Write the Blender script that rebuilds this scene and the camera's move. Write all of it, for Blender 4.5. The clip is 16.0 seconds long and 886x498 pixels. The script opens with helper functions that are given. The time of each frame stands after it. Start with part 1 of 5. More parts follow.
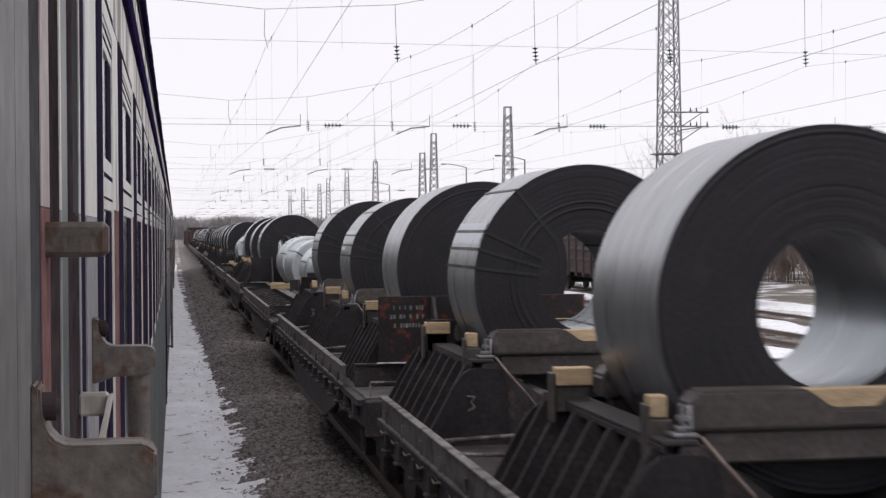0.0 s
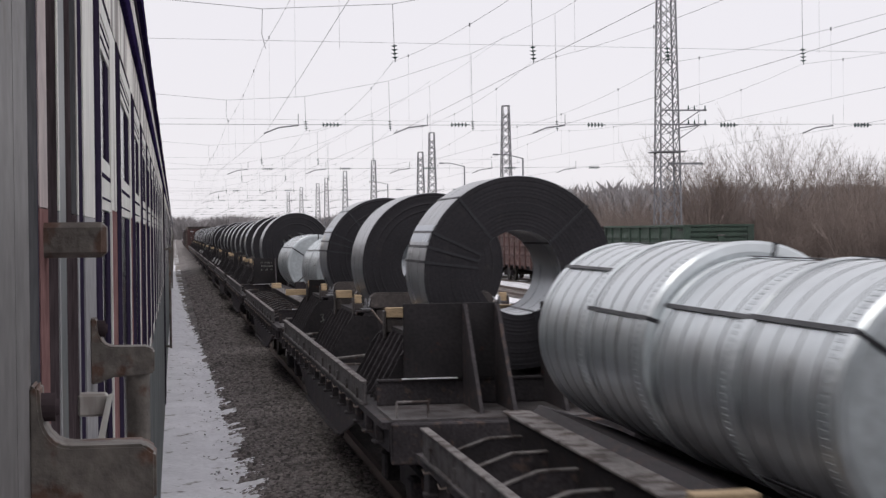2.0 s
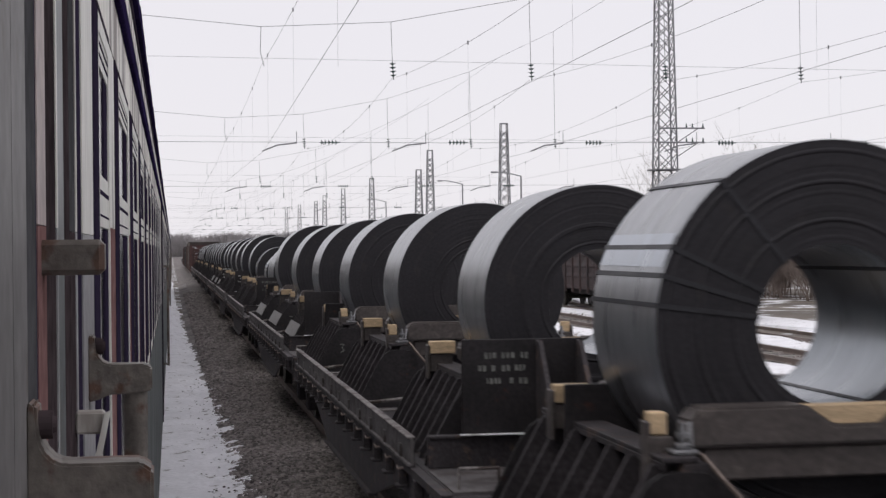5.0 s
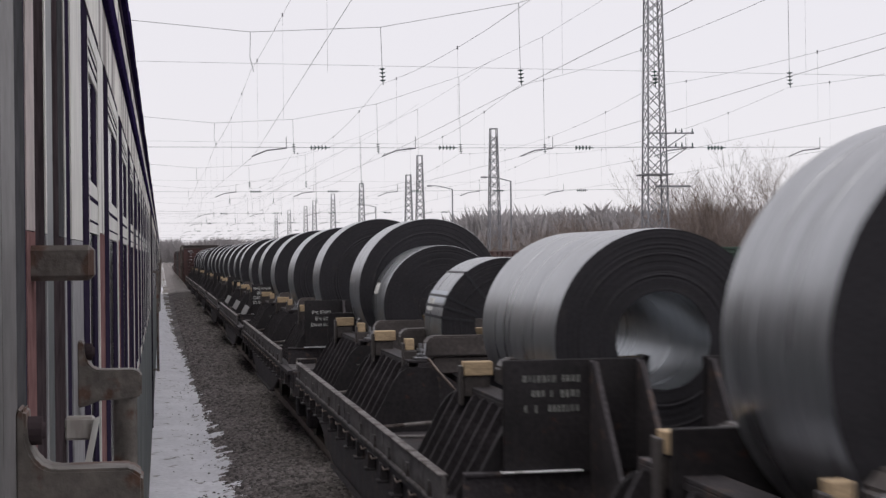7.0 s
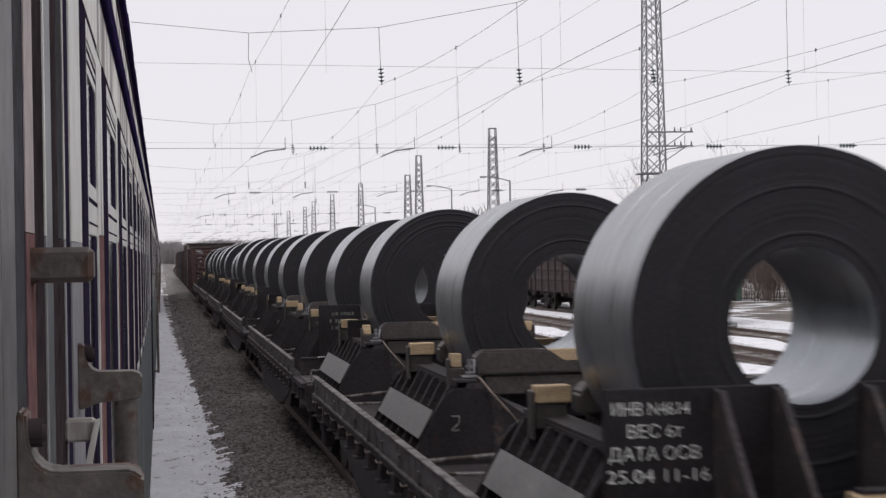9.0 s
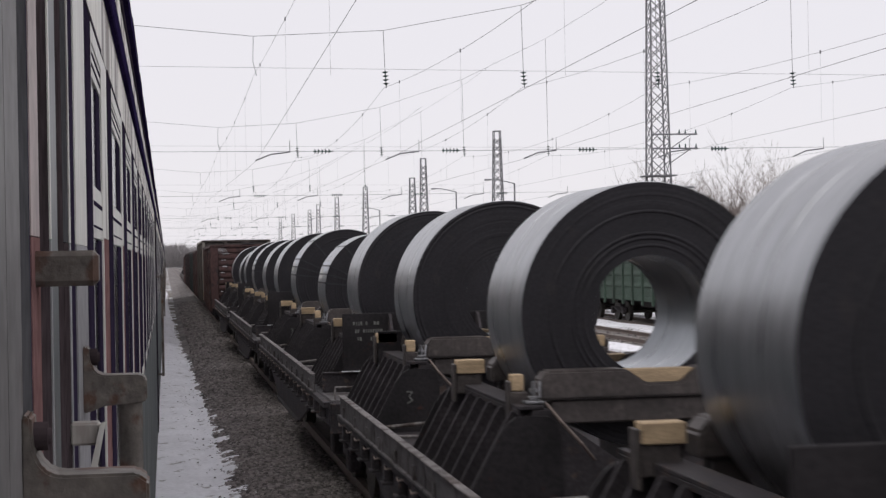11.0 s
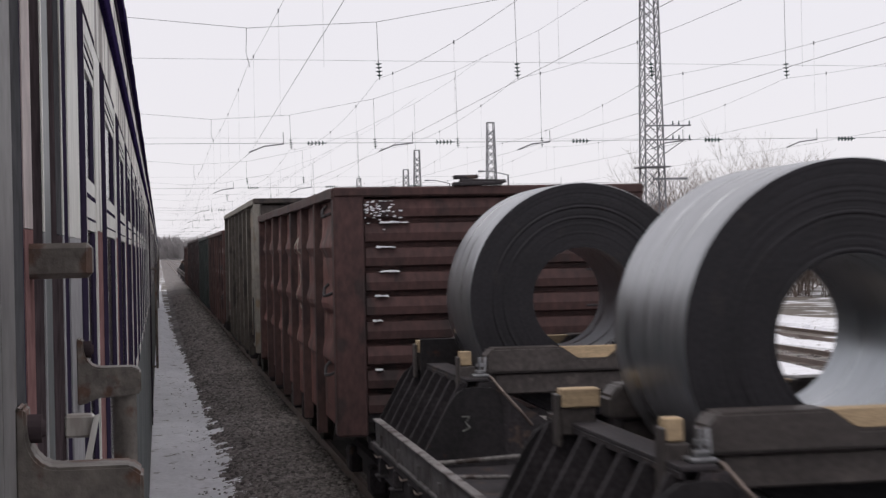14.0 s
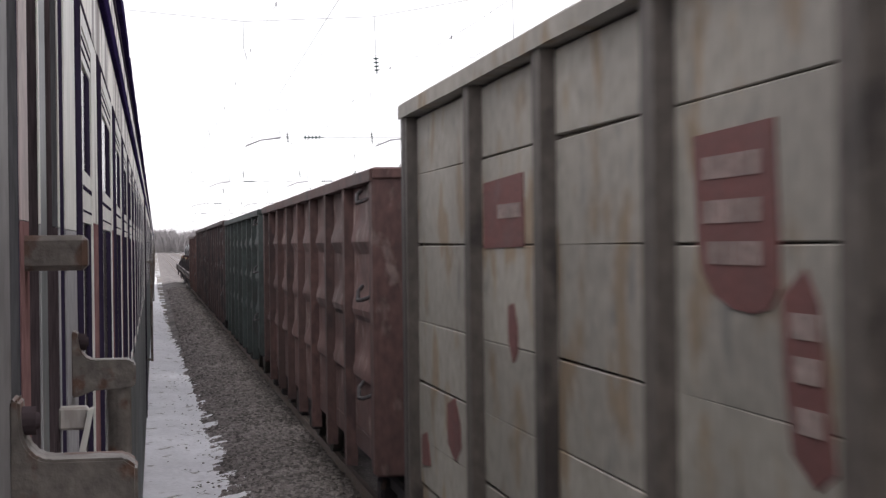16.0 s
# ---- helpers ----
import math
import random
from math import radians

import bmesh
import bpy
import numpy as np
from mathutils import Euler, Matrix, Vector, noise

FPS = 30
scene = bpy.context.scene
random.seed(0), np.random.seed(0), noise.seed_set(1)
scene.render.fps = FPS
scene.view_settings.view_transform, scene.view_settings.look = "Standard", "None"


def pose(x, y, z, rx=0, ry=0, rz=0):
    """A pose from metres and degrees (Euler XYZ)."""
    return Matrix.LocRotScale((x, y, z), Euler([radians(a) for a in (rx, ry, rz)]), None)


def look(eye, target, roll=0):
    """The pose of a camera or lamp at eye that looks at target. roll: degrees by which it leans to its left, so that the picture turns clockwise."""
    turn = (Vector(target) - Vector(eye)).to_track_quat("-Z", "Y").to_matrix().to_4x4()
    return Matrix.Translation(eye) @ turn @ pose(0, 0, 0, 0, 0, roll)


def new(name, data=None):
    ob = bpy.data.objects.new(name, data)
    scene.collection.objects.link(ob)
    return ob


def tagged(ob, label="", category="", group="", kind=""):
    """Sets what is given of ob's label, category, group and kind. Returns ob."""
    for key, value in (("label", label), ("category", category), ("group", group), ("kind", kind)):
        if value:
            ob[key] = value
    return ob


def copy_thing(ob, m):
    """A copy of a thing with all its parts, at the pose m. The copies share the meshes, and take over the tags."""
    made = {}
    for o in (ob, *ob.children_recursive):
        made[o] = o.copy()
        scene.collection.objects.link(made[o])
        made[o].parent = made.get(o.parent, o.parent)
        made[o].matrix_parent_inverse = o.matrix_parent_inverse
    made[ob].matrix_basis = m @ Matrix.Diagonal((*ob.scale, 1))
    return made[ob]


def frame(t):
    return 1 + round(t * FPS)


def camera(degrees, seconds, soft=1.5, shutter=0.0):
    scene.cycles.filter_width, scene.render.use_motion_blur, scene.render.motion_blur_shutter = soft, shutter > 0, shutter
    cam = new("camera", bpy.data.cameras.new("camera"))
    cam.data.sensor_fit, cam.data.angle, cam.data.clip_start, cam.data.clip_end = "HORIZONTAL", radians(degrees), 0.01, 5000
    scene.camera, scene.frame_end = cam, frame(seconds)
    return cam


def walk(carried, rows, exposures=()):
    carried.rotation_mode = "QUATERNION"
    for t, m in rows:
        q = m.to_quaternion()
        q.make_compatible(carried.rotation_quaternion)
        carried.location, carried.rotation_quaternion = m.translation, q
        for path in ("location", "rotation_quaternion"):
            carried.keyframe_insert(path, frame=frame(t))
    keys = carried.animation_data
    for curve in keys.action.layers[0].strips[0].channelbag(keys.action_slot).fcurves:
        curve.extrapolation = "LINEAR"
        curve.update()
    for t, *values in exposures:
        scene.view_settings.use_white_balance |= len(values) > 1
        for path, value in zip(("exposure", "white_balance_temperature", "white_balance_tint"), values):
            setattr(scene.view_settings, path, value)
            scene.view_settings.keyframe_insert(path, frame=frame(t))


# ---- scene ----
EYE_Z = 2.9          # camera height over the rail heads
TRACK = 3.25         # axis of the freight track; y runs along the tracks, x to the right
SPEED = 15.3         # freight train, metres a second, towards the camera

# seconds, turn to the right of the track, tilt, lean
HELD = [
    (0.0, 9.595, -0.609, -0.381),
    (0.5, 9.663, -0.670, -0.571),
    (1.0, 9.651, -0.705, -0.627),
    (1.5, 9.662, -0.673, -0.609),
    (2.0, 9.649, -0.645, -0.625),
    (2.5, 9.635, -0.506, -0.552),
    (3.0, 9.685, -0.393, -0.381),
    (3.5, 9.636, -0.234, -0.563),
    (4.0, 9.575, -0.164, -0.518),
    (6.5, 10.062, 0.192, -0.654),
    (7.0, 10.094, 0.174, -0.649),
    (7.5, 10.117, 0.135, -0.744),
    (8.0, 10.063, 0.139, -0.769),
    (8.5, 10.086, 0.144, -0.795),
    (9.0, 10.111, 0.173, -0.961),
    (11.5, 9.919, 0.280, -1.077),
    (12.0, 9.915, 0.216, -1.112),
    (12.5, 10.039, 0.153, -1.121),
    (13.0, 10.097, 0.120, -1.104),
    (13.5, 10.161, 0.060, -1.120),
    (14.0, 10.160, -0.030, -1.170),
    (14.5, 10.194, -0.136, -1.033),
    (15.0, 10.248, -0.196, -0.872),
    (15.5, 10.316, -0.185, -0.554),
    (16.0, 10.308, -0.201, -0.690),
]

cam = camera(31.3, 16.0, soft=1.4, shutter=0.18)
walk(cam, [(t, pose(0, 0, EYE_Z, 90 + tilt, 0, -turn) @ pose(0, 0, 0, 0, 0, lean)) for t, turn, tilt, lean in HELD],
     exposures=[(0.0, 0.2), (1.0, 0.18), (1.5, 0.12), (2.2, 0.03), (13.6, 0.0), (14.2, 0.06), (14.7, 0.40), (15.2, 0.66), (16.0, 0.76)])

# ---- light: a bright overcast winter sky ----
world = bpy.data.worlds.new("overcast_sky")
scene.world = world
world.use_nodes = True
wn, wl = world.node_tree.nodes, world.node_tree.links
wn.clear()
sky = wn.new("ShaderNodeTexSky")
sky.sky_type, sky.sun_disc = "NISHITA", False
sky.sun_elevation, sky.sun_rotation = radians(32), radians(250)
wash = wn.new("ShaderNodeMix")
wash.data_type = "RGBA"
wash.inputs[0].default_value = 0.93
wash.inputs[7].default_value = (8.05, 7.78, 8.22, 1)
sky_bg = wn.new("ShaderNodeBackground")
sky_bg.inputs["Strength"].default_value = 0.108
sky_out = wn.new("ShaderNodeOutputWorld")
wl.new(sky.outputs[0], wash.inputs[6])
wl.new(wash.outputs[2], sky_bg.inputs[0])
wl.new(sky_bg.outputs[0], sky_out.inputs[0])

sun = new("sun", bpy.data.lights.new("sun", "SUN"))
sun.data.energy, sun.data.angle, sun.data.color = 0.6, radians(25), (1.0, 0.97, 0.93)
sun.matrix_world = look((0, 0, 60), (30, 25, 0))


# ---- materials ----
def material(name, base, rough=0.7, metal=0.0, vary=0.25, fine=60.0, broad=2.5, bump=0.15, stain=None, stain_at=0.6,
             stretch=(1, 1, 1), per_piece=0.0, spec=0.5, per_island=0.0, dents=0.0, scuff=None, scuff_at=0.62):
    """A surface of two scales of grain, a stain colour with a shape of its own, and fine relief."""
    m = bpy.data.materials.new(name)
    m.use_nodes = True
    n, l = m.node_tree.nodes, m.node_tree.links
    b = n["Principled BSDF"]
    b.inputs["Roughness"].default_value, b.inputs["Metallic"].default_value = rough, metal
    b.inputs["Specular IOR Level"].default_value = spec
    co = n.new("ShaderNodeTexCoord")
    mp = n.new("ShaderNodeMapping")
    mp.inputs["Scale"].default_value = stretch
    l.new(co.outputs["Object"], mp.inputs[0])

    def cloud(scale, detail=5.0):
        t = n.new("ShaderNodeTexNoise")
        t.inputs["Scale"].default_value, t.inputs["Detail"].default_value = scale, detail
        l.new(mp.outputs[0], t.inputs["Vector"])
        return t.outputs[0]

    def ramp(src, lo, hi, a, z):
        r = n.new("ShaderNodeMapRange")
        for i, v in zip((1, 2, 3, 4), (lo, hi, a, z)):
            r.inputs[i].default_value = v
        l.new(src, r.inputs[0])
        return r.outputs[0]

    def mul(x, y):
        q = n.new("ShaderNodeMath")
        q.operation = "MULTIPLY"
        l.new(x, q.inputs[0])
        l.new(y, q.inputs[1])
        return q.outputs[0]

    grain, patch = cloud(fine), cloud(broad)
    value = mul(ramp(grain, 0.3, 0.7, 1 - vary, 1 + vary), ramp(patch, 0.3, 0.7, 1 - vary, 1 + vary))
    if per_piece:
        info = n.new("ShaderNodeObjectInfo")
        value = mul(value, ramp(info.outputs["Random"], 0, 1, 1 - per_piece, 1 + per_piece))
    if per_island:
        geo = n.new("ShaderNodeNewGeometry")
        value = mul(value, ramp(geo.outputs["Random Per Island"], 0, 1, 1 - per_island, 1 + per_island))
    mixer = n.new("ShaderNodeMix")
    mixer.data_type, mixer.blend_type = "RGBA", "MIX"
    mixer.inputs[6].default_value = (*base, 1)
    mixer.inputs[7].default_value = (*(stain or base), 1)
    if stain:
        l.new(ramp(cloud(broad * 3.1, 8.0), stain_at, stain_at + 0.08, 0, 1), mixer.inputs[0])
    else:
        mixer.inputs[0].default_value = 0
    shade = mixer.outputs[2]
    if scuff:
        worn = n.new("ShaderNodeMix")
        worn.data_type = "RGBA"
        worn.inputs[7].default_value = (*scuff, 1)
        l.new(shade, worn.inputs[6])
        l.new(ramp(cloud(broad * 5.3, 9.0), scuff_at, scuff_at + 0.10, 0, 0.8), worn.inputs[0])
        shade = worn.outputs[2]
    tint = n.new("ShaderNodeVectorMath")
    tint.operation = "SCALE"
    l.new(shade, tint.inputs[0])
    l.new(value, tint.inputs["Scale"])
    l.new(tint.outputs[0], b.inputs["Base Color"])
    l.new(ramp(patch, 0.3, 0.7, max(0.05, rough - 0.1), min(1, rough + 0.1)), b.inputs["Roughness"])
    if bump:
        bp = n.new("ShaderNodeBump")
        bp.inputs["Strength"].default_value, bp.inputs["Distance"].default_value = bump, 0.01
        l.new(grain, bp.inputs["Height"])
        l.new(bp.outputs[0], b.inputs["Normal"])
        if dents:
            wide = n.new("ShaderNodeBump")
            wide.inputs["Strength"].default_value, wide.inputs["Distance"].default_value = dents, 0.05
            l.new(cloud(broad * 1.7, 2.0), wide.inputs["Height"])
            l.new(wide.outputs[0], bp.inputs["Normal"])
    return m


M = dict(
    ballast=material("ballast_stone", (0.165, 0.148, 0.142), 0.95, vary=0.6, fine=28, broad=0.6, bump=0.9),
    stone=material("broken_stone", (0.21, 0.188, 0.18), 0.95, vary=0.2, fine=40, broad=0.8, bump=0.3, per_island=0.6),
    earth=material("trodden_earth", (0.15, 0.13, 0.11), 0.95, vary=0.35, fine=9, broad=0.15, bump=0.6, stain=(0.8, 0.81, 0.84), stain_at=0.52),
    snow=material("old_snow", (0.87, 0.87, 0.90), 0.85, vary=0.08, fine=14, broad=1.3, bump=0.5, stain=(0.33, 0.31, 0.30), stain_at=0.61),
    coil_side=material("rolled_steel_skin", (0.36, 0.37, 0.385), 0.34, metal=0.9, vary=0.22, fine=7, broad=1.4, bump=0.03, stretch=(0.6, 9, 0.6), dents=0.10),
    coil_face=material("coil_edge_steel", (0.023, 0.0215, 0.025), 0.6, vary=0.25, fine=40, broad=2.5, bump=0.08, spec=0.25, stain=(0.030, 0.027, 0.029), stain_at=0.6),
    zinc=material("zinc_coated_steel", (0.66, 0.70, 0.715), 0.36, metal=0.9, vary=0.09, fine=9, broad=2.0, bump=0.03, stretch=(0.8, 4, 0.8), dents=0.14),
    zinc_face=material("zinc_wrapping", (0.52, 0.56, 0.575), 0.40, metal=0.7, vary=0.12, fine=18, broad=2, bump=0.05, dents=0.2),
    band=material("dull_zinc_band", (0.16, 0.165, 0.17), 0.5, metal=0.6, vary=0.15),
    liner=material("inner_wrap_steel", (0.36, 0.385, 0.41), 0.32, metal=0.92, vary=0.14, fine=9, broad=2.0, bump=0.03, stretch=(0.5, 7, 0.5)),
    strap=material("steel_strap", (0.035, 0.035, 0.04), 0.5, metal=0.5, vary=0.2),
    frame=material("grimy_wagon_steel", (0.037, 0.032, 0.035), 0.7, spec=0.35, vary=0.4, fine=35, broad=3, bump=0.3, stain=(0.075, 0.052, 0.045), stain_at=0.58),
    beam=material("worn_side_beam", (0.185, 0.17, 0.165), 0.75, vary=0.35, fine=30, broad=2, bump=0.3, stain=(0.06, 0.045, 0.04), stain_at=0.5),
    saddle=material("brown_saddle_steel", (0.066, 0.056, 0.053), 0.52, spec=0.45, vary=0.3, fine=30, broad=2.2, bump=0.2, stain=(0.10, 0.085, 0.078), stain_at=0.60),
    board=material("dark_side_board_steel", (0.095, 0.087, 0.088), 0.62, vary=0.35, fine=30, broad=2, bump=0.3, stain=(0.045, 0.036, 0.034), stain_at=0.5),
    panel=material("dull_grey_panel_paint", (0.20, 0.195, 0.195), 0.55, vary=0.2, fine=25, broad=2, bump=0.1),
    bright=material("bare_bright_steel", (0.24, 0.24, 0.25), 0.42, metal=0.7, vary=0.25, fine=40, broad=6, bump=0.1),
    plate=material("black_end_plate", (0.020, 0.0175, 0.019), 0.6, spec=0.3, vary=0.35, fine=30, broad=3, bump=0.15, stain=(0.05, 0.022, 0.017), stain_at=0.66),
    rusted=material("rust_streaked_plate", (0.024, 0.019, 0.020), 0.6, spec=0.3, vary=0.35, fine=30, broad=2.2, bump=0.2, stain=(0.115, 0.030, 0.022), stain_at=0.555),
    timber=material("sawn_timber", (0.50, 0.37, 0.23), 0.8, vary=0.2, fine=30, broad=4, bump=0.2, stretch=(1, 6, 6), per_piece=0.2),
    rail=material("rail_steel", (0.20, 0.16, 0.14), 0.5, metal=0.6, vary=0.2),
    sleeper=material("concrete_sleeper", (0.26, 0.25, 0.23), 0.9, vary=0.2, per_piece=0.15),
    litter=material("dark_litter", (0.06, 0.05, 0.042), 0.9, vary=0.3),
    wheel=material("wheel_steel", (0.05, 0.045, 0.04), 0.6, metal=0.4, vary=0.3),
    chalk=material("white_chalk_paint", (0.62, 0.62, 0.60), 0.9, vary=0.3, fine=60, broad=9),
    faint=material("worn_chalk_paint", (0.17, 0.17, 0.16), 0.9, vary=0.4, fine=60, broad=9),
    sheet=material("bright_wrap_sheet", (0.46, 0.49, 0.53), 0.36, metal=0.85, vary=0.12, fine=9, broad=2, bump=0.03, stretch=(0.6, 7, 0.6)),
    mast=material("galvanised_mast", (0.20, 0.20, 0.215), 0.7, vary=0.25, fine=12, broad=1),
    wire=material("copper_wire", (0.20, 0.20, 0.215), 0.6, metal=0.3, vary=0.1),
    glaze=material("insulator_glaze", (0.05, 0.085, 0.08), 0.2, vary=0.2),
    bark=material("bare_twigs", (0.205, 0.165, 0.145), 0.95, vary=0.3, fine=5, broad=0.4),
    # Twig colour paled and greyed in place of distance haze.
    hazed_bark=material("haze_paled_twigs", (0.32, 0.302, 0.305), 0.95, vary=0.25, fine=2, broad=0.1),
)


def gondola_paint(name, base, rust, at=0.58, vary=0.30, bump=0.3, scuff=None, scuff_at=0.60):
    return material(name, base, 0.75, vary=vary, fine=18, broad=1.1, bump=bump, stain=rust, stain_at=at, per_piece=0.14, stretch=(1, 1, 0.55), scuff=scuff, scuff_at=scuff_at)


# ---- mesh helpers ----
def box(bm, x0, x1, y0, y1, z0, z1):
    return bmesh.ops.create_cube(bm, size=1, matrix=Matrix.Translation(((x0 + x1) / 2, (y0 + y1) / 2, (z0 + z1) / 2))
                                 @ Matrix.Diagonal((abs(x1 - x0), abs(y1 - y0), abs(z1 - z0), 1)))["verts"]


def bevel(bm, width=0.01, segments=1):
    bmesh.ops.bevel(bm, geom=list(bm.edges), offset=width, segments=segments, affect="EDGES", clamp_overlap=True)
    return bm


def boxes(*list_of, width=0.0):
    bm = bmesh.new()
    for b in list_of:
        box(bm, *b)
    return bevel(bm, width) if width else bm


def prism(bm, outline, axis, a, b):
    """Extrudes a closed outline of pairs along an axis from a to b."""
    def at(p, s):
        return {"x": (s, p[0], p[1]), "y": (p[0], s, p[1]), "z": (p[0], p[1], s)}[axis]
    lo, hi = [bm.verts.new(at(p, a)) for p in outline], [bm.verts.new(at(p, b)) for p in outline]
    k = len(outline)
    bm.faces.new(lo)
    bm.faces.new(hi[::-1])
    for i in range(k):
        bm.faces.new((lo[i], hi[i], hi[(i + 1) % k], lo[(i + 1) % k]))
    bmesh.ops.recalc_face_normals(bm, faces=bm.faces)
    return bm


def rod(bm, p, q, r, sides=6, r2=None):
    p, q = Vector(p), Vector(q)
    d = q - p
    bmesh.ops.create_cone(bm, cap_ends=True, segments=sides, radius1=r, radius2=r if r2 is None else r2, depth=d.length,
                          matrix=Matrix.Translation((p + q) / 2) @ d.to_track_quat("Z", "Y").to_matrix().to_4x4())
    return bm


def mesh_of(name, bm, mat):
    me = bpy.data.meshes.new(name)
    bm.to_mesh(me)
    bm.free()
    me.materials.append(mat)
    return me


def thing(name, x=0, y=0, z=0, bm=None, mat=None, **tags):
    ob = new(name, mesh_of(name, bm, mat) if bm else None)
    ob.matrix_basis = pose(x, y, z)
    return tagged(ob, **tags)


def part(name, bm, mat, parent, label=""):
    ob = new(name, bm if isinstance(bm, bpy.types.Mesh) else mesh_of(name, bm, mat))
    ob.parent = parent
    return tagged(ob, label=label)


def smooth(ob, degrees=35):
    ob.data.shade_smooth()
    ob.data.set_sharp_from_angle(angle=radians(degrees))
    return ob


MOVING = []      # things of the freight train and their place along it at the start


def rides(ob, s, x=TRACK, z=0.0):
    MOVING.append((ob, s, x, z))
    return ob


# ---- ground and tracks ----
def ground_sheet():
    bm = bmesh.new()
    xs = [-900, -60, -8, -3.2, -0.35, 0.9, 1.35, 5.2, 6.1, 40, 120, 900]
    zs = [-0.9, -0.9, -0.5, -0.35, -0.36, -0.36, -0.22, -0.22, -0.5, -0.6, -0.6, -0.6]
    ys = [-60, -10, 0, 5, 10, 20, 40, 80, 160, 320, 700, 2500]
    grid = [[bm.verts.new((x, y, z)) for x, z in zip(xs, zs)] for y in ys]
    for j in range(len(ys) - 1):
        for i in range(len(xs) - 1):
            bm.faces.new((grid[j][i], grid[j][i + 1], grid[j + 1][i + 1], grid[j + 1][i]))
    ob = thing("ground", bm=bm, mat=M["earth"], label="bare brown earth with patches of thawing snow", category="ground", kind="structure")
    return ob


def scatter_stones(name, x0, x1, y0, y1, z_of, count, size, mat, **tags):
    rnd = random.Random(name)
    verts, faces = [], []
    shape = [(-1, -1, -.4), (1, -1, -.4), (1, 1, -.4), (-1, 1, -.4), (-.6, -.5, .6), (.6, -.7, .5), (.5, .6, .7), (-.6, .6, .5)]
    quads = [(0, 1, 5, 4), (1, 2, 6, 5), (2, 3, 7, 6), (3, 0, 4, 7), (4, 5, 6, 7)]
    for _ in range(count):
        x = rnd.uniform(x0, x1)
        y = y0 + (y1 - y0) * rnd.random() ** 2.2
        s = rnd.uniform(*size)
        a = rnd.uniform(0, 6.3)
        c, d = math.cos(a) * s, math.sin(a) * s
        k = len(verts)
        h = rnd.uniform(0.5, 1.1) * s
        for px, py, pz in shape:
            verts.append((x + px * c - py * d * 0.8, y + px * d + py * c * 0.8, z_of(x) + pz * h))
        faces += [tuple(k + i for i in q) for q in quads]
    me = bpy.data.meshes.new(name)
    me.from_pydata(verts, [], faces)
    me.materials.append(mat)
    return tagged(new(name, me), kind="stuff", **tags)


def shoulder(x):
    """Height of the ballast's edge beside the freight track."""
    return -0.37 + 0.22 * min(1, max(0, (x - 0.5) / 0.75))


def snow_edge(y):
    """The snow's far side: it draws back towards the standing train with distance."""
    return 1.17 - 0.0115 * max(0, y) if y < 66 else max(0.06, 0.41 - 0.0062 * (y - 66))


def snow_strip():
    """The strip of old snow beside the standing train; it thins out raggedly on the ballast."""
    bm = bmesh.new()
    ys = [-18.0]
    while ys[-1] < 170:
        ys.append(ys[-1] + (0.3 if ys[-1] < 2 else 0.05 + 0.0045 * ys[-1]))
    us = [0.0, 0.1, 0.25, 0.4, 0.52, 0.62, 0.70, 0.76, 0.82, 0.87, 0.92, 0.97, 1.02, 1.08, 1.15]
    rows = []
    for y in ys:
        e = snow_edge(y)
        row = [bm.verts.new((-1.2, y, -0.30))]
        for u in us:
            x = -0.5 + u * (e + 0.5)
            ragged = 0.052 * noise.noise((x * 2.6, y * 5.0, 1)) + 0.035 * noise.noise((x * 6.0, y * 1.3, 7))
            thick = 0.075 * min(1, (1 - u) * 2.6) + (ragged if u > 0.45 else 0.25 * ragged)
            row.append(bm.verts.new((x, y, max(-0.362, shoulder(x)) + 0.012 + thick)))
        rows.append(row)
    for a, b in zip(rows, rows[1:]):
        for i in range(len(a) - 1):
            bm.faces.new((a[i], a[i + 1], b[i + 1], b[i]))
    return smooth(thing("snow", bm=bm, mat=M["snow"], label="strip of dirty thawing snow beside the ballast", category="snow", kind="stuff"), 80)


def ballast_bed(name, x, y0, y1, z=-0.2, wide=False, half=1.65):
    bm = bmesh.new()
    if wide:
        prism(bm, [(x - 2.95, -0.7), (x - 2.75, -0.37), (x - 2.0, -0.15), (x + 2.0, -0.15), (x + 2.9, -0.7)], "y", y0, y1)
    else:
        prism(bm, [(x - half - 0.75, z - 0.4), (x - half, z), (x + half, z), (x + half + 0.75, z - 0.4)], "y", y0, y1)
    return thing(name, bm=bm, mat=M["ballast"], label="grey crushed stone ballast under the rails", category="ballast", kind="structure")


def rails_of(x, y0, y1, drop=0.0):
    for side in (-0.795, 0.795):
        bm = bmesh.new()
        prism(bm, [(side - 0.065, -0.17), (side + 0.065, -0.17), (side + 0.012, -0.14), (side + 0.012, -0.045), (side + 0.036, -0.035), (side + 0.034, 0),
                   (side - 0.034, 0), (side - 0.036, -0.035), (side - 0.012, -0.045), (side - 0.012, -0.14)], "y", y0, y1)
        thing("rail", x, 0, -drop, bm=bm, mat=M["rail"], label="worn steel running rail on concrete sleepers", category="rail", group="rails of the station tracks")


